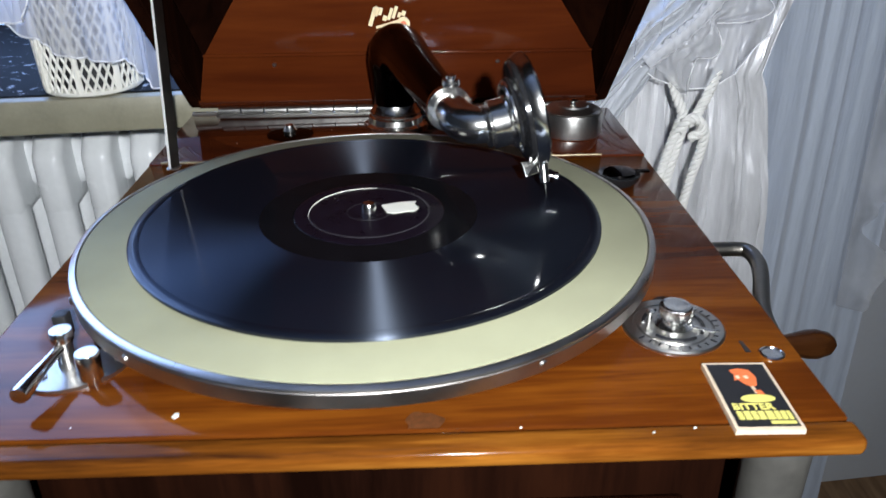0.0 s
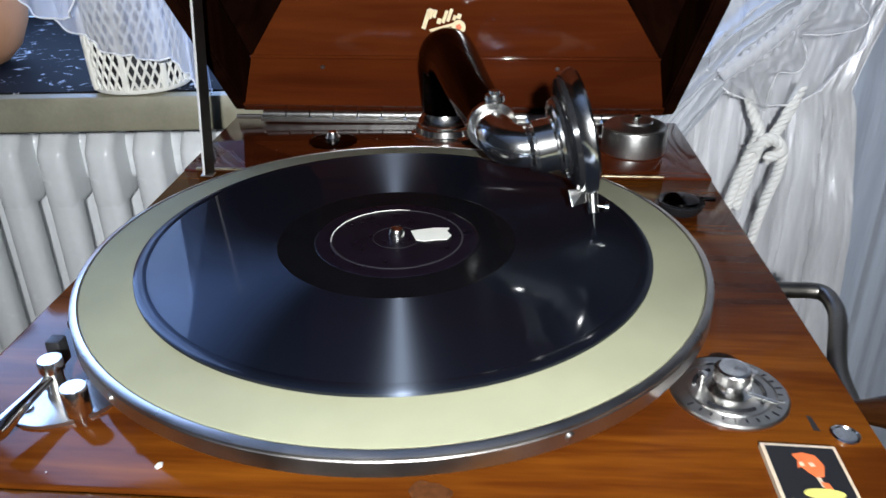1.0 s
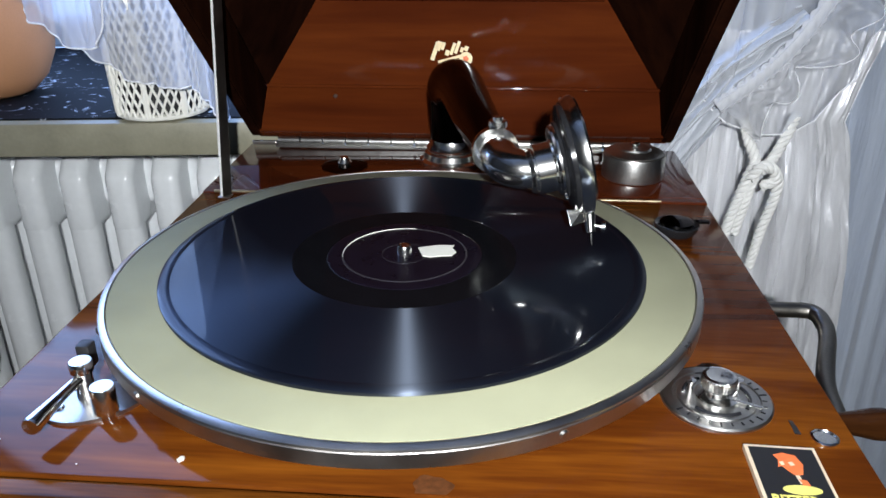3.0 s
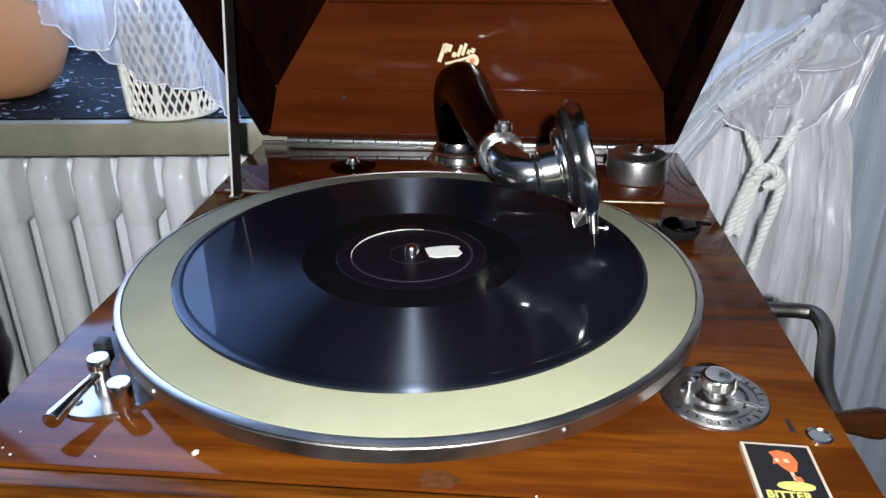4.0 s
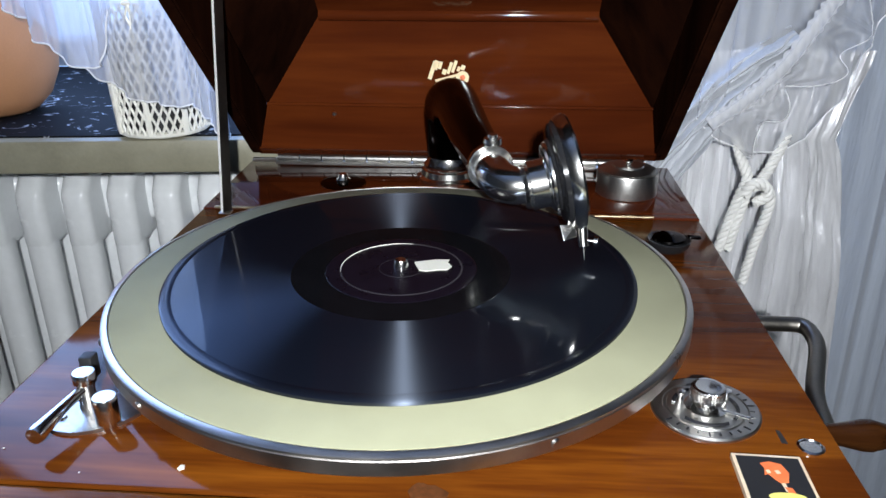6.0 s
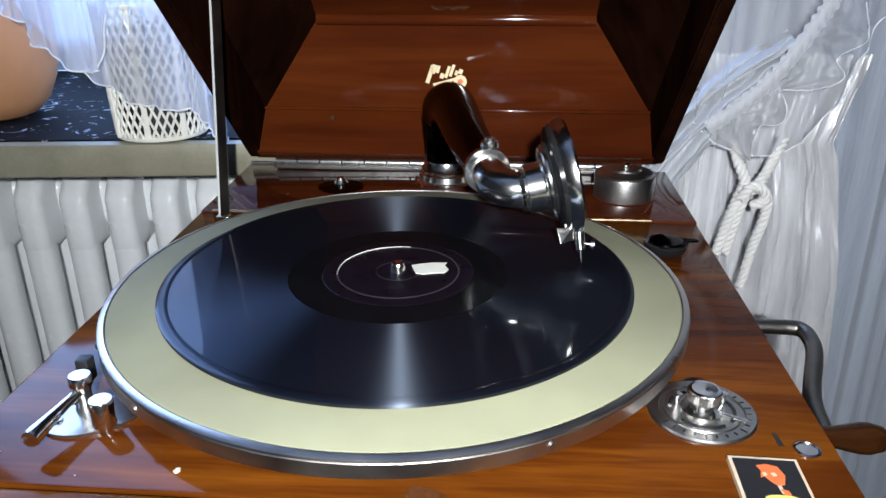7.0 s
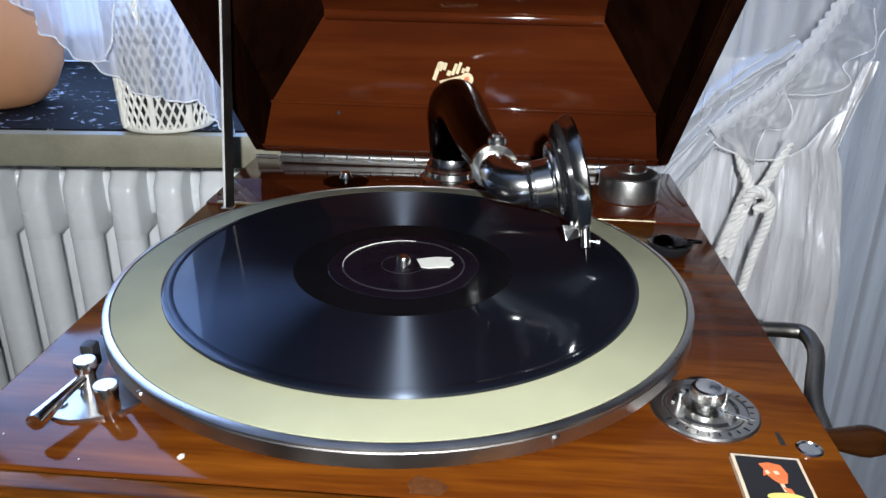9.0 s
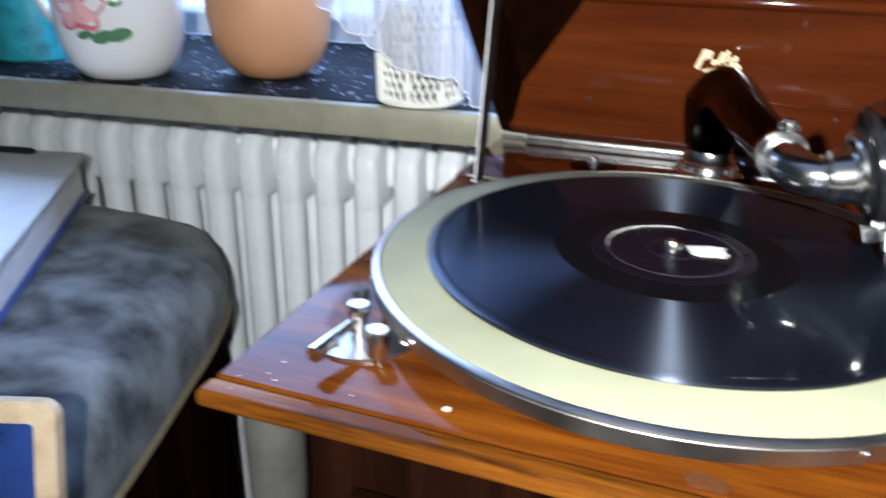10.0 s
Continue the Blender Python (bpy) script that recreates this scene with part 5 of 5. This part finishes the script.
        m = min(int(f), ln - 1)
        return lace_line[m].lerp(lace_line[m + 1], f - m), (lace_line[m + 1] - lace_line[m]).normalized()

    def ruffle(u, v):
        # narrow lace band running up across the valance, with scalloped edges
        p, d = along(u)
        side = Vector((d.z, 0, -d.x))
        q = p + side * (0.0125 * (v - 0.5) + 0.0011 * math.sin(170 * u) * (1 if v > 0.5 else -1) * abs(v - 0.5) * 2)
        return (q.x, q.y - 0.003 * math.cos(3 * (v - 0.5)) + 0.0003 * math.sin(150 * u + 9 * v), q.z)

    part("lace_band", sheet(ruffle, 340, 10, 0.0005), LACE, c, "narrow white lace band", True)
    for off in (-0.0045, 0.0045):
        pts = []
        for i in range(161):
            p, d = along(i / 160)
            pts.append(p + Vector((d.z, 0, -d.x)) * off + Vector((0, -0.0034, 0)))
        part("lace_cord", tube(pts, 0.00045, 5), LACE, c)

    def frill_below(u, v):
        # crumpled organza frill gathered under the lace
        p, d = along(0.02 + 0.62 * u)
        side = Vector((d.z, 0, -d.x))
        depth = 0.030 + 0.010 * math.sin(9 * u + 1) + 0.006 * math.sin(23 * u)
        q = p + side * (0.004 + depth * v)
        wave = math.sin(30 * u + 2.2 * v + 1.6 * noise.noise((u * 5, v * 2, 2)))
        return (q.x + 0.004 * v * math.sin(21 * u + 1), q.y + 0.002 - 0.0085 * v * wave - 0.004 * noise.noise((u * 14, v * 5, 9)), q.z + 0.003 * v * math.cos(30 * u))

    part("frill", sheet(frill_below, 220, 24), ORGANZA, c, "crumpled organza frill", True)
    part("hem", tube([Vector(frill_below(i / 220, 1)) for i in range(221)], 0.0005, 5), HEM, c)

    def voile(u, v):
        zz = 1.9 - v * 1.88
        x = 0.29 + (0.24 + 0.05 * v) * u
        return (x, 0.405 + 0.014 * fold(u, 15, 2.0), zz)

    # side panel coloured darker for the shaded wall beside the satin
    part("voile", sheet(voile, 90, 60), SHADE_SHEER, c, "voile side panel, shade mixed into its grey", True)

    def frill(u, v):
        zz = 1.44 - u * 0.86
        wob = math.sin(42 * u) + 0.5 * math.sin(95 * u + 1)
        x = 0.478 + 0.030 * v + (0.016 * wob * v) + 0.035 * u
        return (x, 0.372 + 0.020 * v * math.sin(42 * u + 1.4) - 0.006 * v, zz)

    part("frill", sheet(frill, 240, 10), ORGANZA, c, "ruffled organza edge", True)

    # twisted cord tie-back
    def cord(points, name):
        path = smooth_path(points, 14)
        strands = []
        n = len(path)
        run = 0.0
        ang = []
        for i in range(n):
            if i:
                run += (path[i] - path[i - 1]).length
            ang.append(run * 2 * math.pi / 0.018)
        for k in range(3):
            pts = []
            for i, p in enumerate(path):
                d = (path[min(i + 1, n - 1)] - path[max(i - 1, 0)]).normalized()
                a = d.cross(Vector((0, 1, 0))).normalized()
                b = d.cross(a)
                t = ang[i] + 2 * math.pi * k / 3
                pts.append(p + 0.0026 * (math.cos(t) * a + math.sin(t) * b))
            strands.append(tube(pts, 0.0025, 8))
        return part(name, join(*strands), ROPE, c, "twisted white cord", True)

    y = 0.297
    cord([(0.262, y + 0.010, 0.874), (0.2655, y + 0.002, 0.858), (0.272, y - 0.004, 0.841), (0.268, y - 0.005, 0.826), (0.2625, y - 0.002, 0.800), (0.257, y, 0.768)], "tie_cord")
    cord([(0.2735, y - 0.004, 0.826), (0.270, y - 0.001, 0.800), (0.266, y + 0.002, 0.768)], "tie_cord")
    cord([(0.305, y + 0.008, 0.880), (0.297, y + 0.002, 0.862), (0.287, y - 0.004, 0.843), (0.277, y - 0.007, 0.831)], "tie_cord")
    cord([(0.277, y - 0.008, 0.836), (0.287, y - 0.008, 0.834), (0.2945, y - 0.006, 0.822), (0.2935, y - 0.003, 0.800), (0.289, y - 0.001, 0.775), (0.284, y, 0.735)], "tie_cord")
    cord([(0.269, y - 0.009, 0.826), (0.275, y - 0.013, 0.838), (0.286, y - 0.012, 0.836), (0.290, y - 0.010, 0.826), (0.280, y - 0.009, 0.819)], "tie_knot")


build_right_curtain()


def build_left_curtain():
    c = thing("organza_curtain", (-0.26, 0.28, Z_SILL), "white sheer organza curtain with a corded hem over the planter", "curtain")

    def hang(points, top0, top1, ytop, waves, seed):
        # one sheer layer from its curved hem up to the rail
        hem = smooth_path(points, 14)
        n = len(hem) - 1

        def veil(u, v):
            f = u * n
            i = min(int(f), n - 1)
            p = hem[i].lerp(hem[i + 1], f - i)
            q = p.lerp(Vector((top0 + (top1 - top0) * u, ytop, 1.75)), v)
            w = 0.4 + 0.6 * math.exp(-3 * v)
            y = q.y + w * (0.0050 * math.sin(waves * u + 3 * v + seed) + 0.0025 * math.sin(2.3 * waves * u - 5 * v)) + 0.008 * noise.noise((q.x * 22, q.z * 16, 5 + seed))
            return (q.x, y, q.z + 0.0012 * math.sin(waves * u) * (1 - v))

        part("veil", sheet(veil, 170, 70), LILAC_ORGANZA, c, smooth=True)
        part("hem", tube([Vector(veil(i / 160, 0)) for i in range(161)], 0.0008, 6), HEM, c)

    hang([(-0.470, 0.258, 1.100), (-0.420, 0.260, 1.036), (-0.3785, 0.262, 0.998), (-0.3615, 0.262, 0.984), (-0.3470, 0.262, 0.973), (-0.3430, 0.262, 0.9585), (-0.3240, 0.262, 0.9455), (-0.3005, 0.262, 0.9355), (-0.2880, 0.263, 0.9500), (-0.2800, 0.264, 1.0000)], -0.48, -0.26, 0.272, 34, 0.0)
    hang([(-0.372, 0.276, 1.010), (-0.340, 0.274, 0.965), (-0.3080, 0.272, 0.9330), (-0.2850, 0.270, 0.9170), (-0.2640, 0.268, 0.9070), (-0.2370, 0.266, 0.9045), (-0.2130, 0.265, 0.9040), (-0.2040, 0.265, 0.8915), (-0.1950, 0.266, 0.8820), (-0.1860, 0.268, 0.8770)], -0.38, -0.19, 0.286, 40, 2.0)


build_left_curtain()


# ---- armchair beside the gramophone, with a book and a framed blue board on it ----
def build_armchair():
    c = thing("armchair", (-0.55, 0.05, 0.0), "armchair upholstered in dark crushed velvet on a brown frame", "armchair")
    zt = 0.722
    shift = Vector((-0.024, 0.012, 0))
    edge = [(-0.300, -0.220), (-0.322, -0.130), (-0.345, -0.040), (-0.378, 0.065), (-0.408, 0.145), (-0.455, 0.225), (-0.530, 0.272), (-0.64, 0.275), (-0.80, 0.260), (-0.95, 0.22), (-0.98, 0.0), (-0.96, -0.25), (-0.90, -0.62), (-0.33, -0.62), (-0.292, -0.45), (-0.288, -0.31)]
    cen = Vector((-0.60, -0.10, 0)) + shift
    loop = [p + shift + Vector((0, 0.20 * max(0.0, p.y - 0.09), 0)) for p in smooth_path([(*e, 0) for e in edge] + [(*edge[0], 0)], 4)[:-1]]
    prof = [(0.0, 0.0), (0.55, -0.001), (0.80, -0.003), (0.90, -0.010), (0.96, -0.022), (0.99, -0.040), (1.0, -0.065), (0.995, -0.085), (0.985, -0.095)]
    bm = bmesh.new()
    rings = []
    for k, h in prof:
        if k == 0:
            rings.append([bm.verts.new((cen.x, cen.y, zt + h))])
        else:
            rings.append([bm.verts.new((cen.x + (p.x - cen.x) * k, cen.y + (p.y - cen.y) * k, zt + h + 0.004 * noise.noise((p.x * 14 * k, p.y * 14 * k, 3)))) for p in loop])
    m = len(loop)
    for a, b in zip(rings, rings[1:]):
        for i in range(m):
            if len(a) == 1:
                bm.faces.new((a[0], b[i], b[(i + 1) % m]))
            else:
                bm.faces.new((a[i], b[i], b[(i + 1) % m], a[(i + 1) % m]))
    part("cushion", bm, VELVET, c, "dark grey-green mottled velvet cushion", True)
    braid = [Vector((cen.x + (p.x - cen.x) * 0.995, cen.y + (p.y - cen.y) * 0.995, zt - 0.090)) for p in loop]
    part("braid", tube(braid + [braid[0]], 0.0036, 8), BRAID, c, "dull gold braid along the cushion", True)
    out = [(cen.x + (p.x - cen.x) * 0.96, cen.y + (p.y - cen.y) * 0.96) for p in loop]
    part("frame", prism(out, 0.16, zt - 0.093), SHADED_DARK_WOOD, c, "dark wooden frame")
    for x, y in ((-0.34, -0.52), (-0.42, 0.12), (-0.90, -0.52), (-0.90, 0.12)):
        part("leg", lathe([(0.018, 0), (0.022, 0.05), (0.028, 0.16), (0, 0.17)], 20, (x, y, 0)), MAHOGANY, c, smooth=True)


build_armchair()


def build_book():
    z0 = 0.722
    b = thing("book", (-0.72, 0.10, z0), "thick pale hardback book lying on the velvet cushion", "book")
    o = Vector((-0.695, 0.298, 0))
    e1, e2 = Vector((-0.28, -0.065, 0)), Vector((0.190, -0.305, 0))

    def quad(k0, za, zb, bev):
        q = [o + e1 * k0 + e2 * k0, o + e1 * (1 - k0) + e2 * k0, o + e1 * (1 - k0) + e2 * (1 - k0), o + e1 * k0 + e2 * (1 - k0)]
        return prism([(p.x, p.y) for p in q], za, zb, bev)

    part("cover", quad(0.0, z0, z0 + 0.003, 0.0008), SLATE_BLUE, b)
    part("page_block", quad(0.02, z0 + 0.003, z0 + 0.046, 0.0006), PAGES, b, "grey-cream page block")
    part("cover", quad(-0.01, z0 + 0.046, z0 + 0.0495, 0.0008), BOOK_WHITE, b)
    p = thing("pen", (-0.80, 0.26, z0 + 0.0495), "thin black pen lying on the book", "pen")
    part("barrel", tube([(-0.740, 0.272, z0 + 0.0535), (-0.746, 0.2715, z0 + 0.0535), (-0.883, 0.245, z0 + 0.0535)], [0.0015, 0.004, 0.004], 14), BLACK_INK, p, smooth=True)


build_book()


def build_slate():
    c = thing("framed_board", (-0.33, -0.16, 0.722), "small blue board in a rounded pale wooden frame on the cushion", "board")
    o = Vector((-0.3150, -0.1180, 0.7790))
    right, up = Vector((0.94, 0.32, 0.0)).normalized(), Vector((-0.10, 0.28, 1.0)).normalized()
    nrm = right.cross(up).normalized()
    if nrm.y > 0:
        nrm = -nrm
    W, H, R = 0.16, 0.075, 0.010

    def rounded(inset, r):
        pts = []
        for cx, cy, a0 in ((-inset - r, -inset - r, 0), (-W + inset + r, -inset - r, 90), (-W + inset + r, -H + inset + r, 180), (-inset - r, -H + inset + r, 270)):
            for k in range(6):
                a = radians(a0 + 90 * k / 5)
                pts.append(o + right * (cx + r * math.cos(a)) + up * (cy + r * math.sin(a)))
        return pts

    bm = bmesh.new()
    oo, ii = rounded(0, R), rounded(0.013, 0.003)
    A = [bm.verts.new(p) for p in oo]
    B = [bm.verts.new(p) for p in ii]
    C = [bm.verts.new(p - nrm * 0.009) for p in oo]
    D = [bm.verts.new(p - nrm * 0.009) for p in ii]
    n = len(A)
    for i in range(n):
        j = (i + 1) % n
        bm.faces.new((A[i], A[j], B[j], B[i]))
        bm.faces.new((C[i], D[i], D[j], C[j]))
        bm.faces.new((A[i], C[i], C[j], A[j]))
        bm.faces.new((B[i], B[j], D[j], D[i]))
    part("frame", bm, PALE_WOOD, c, "rounded pale wooden frame")
    bm = bmesh.new()
    E1 = [bm.verts.new(p - nrm * 0.0035) for p in ii]
    E2 = [bm.verts.new(p - nrm * 0.0060) for p in ii]
    bm.faces.new(E1), bm.faces.new(E2[::-1])
    for i in range(n):
        bm.faces.new((E1[i], E2[i], E2[(i + 1) % n], E1[(i + 1) % n]))
    part("panel", bm, SLATE_BLUE, c, "deep blue panel")


build_slate()

# pipe at the foot of the side wall
pp = thing("heating_pipe", (0.75, 0.30, 0.0), "white painted heating pipe along the wall", "pipe")
part("run", tube([on_wall(0.80, WALL_D - 0.05, 0.66), on_wall(1.6, WALL_D - 0.05, 0.66)], 0.012, 16), FRAME_PAINT, pp, smooth=True)
part("riser", tube([on_wall(0.82, WALL_D - 0.05, 0.0), on_wall(0.82, WALL_D - 0.05, 0.66)], 0.012, 16), FRAME_PAINT, pp, smooth=True)
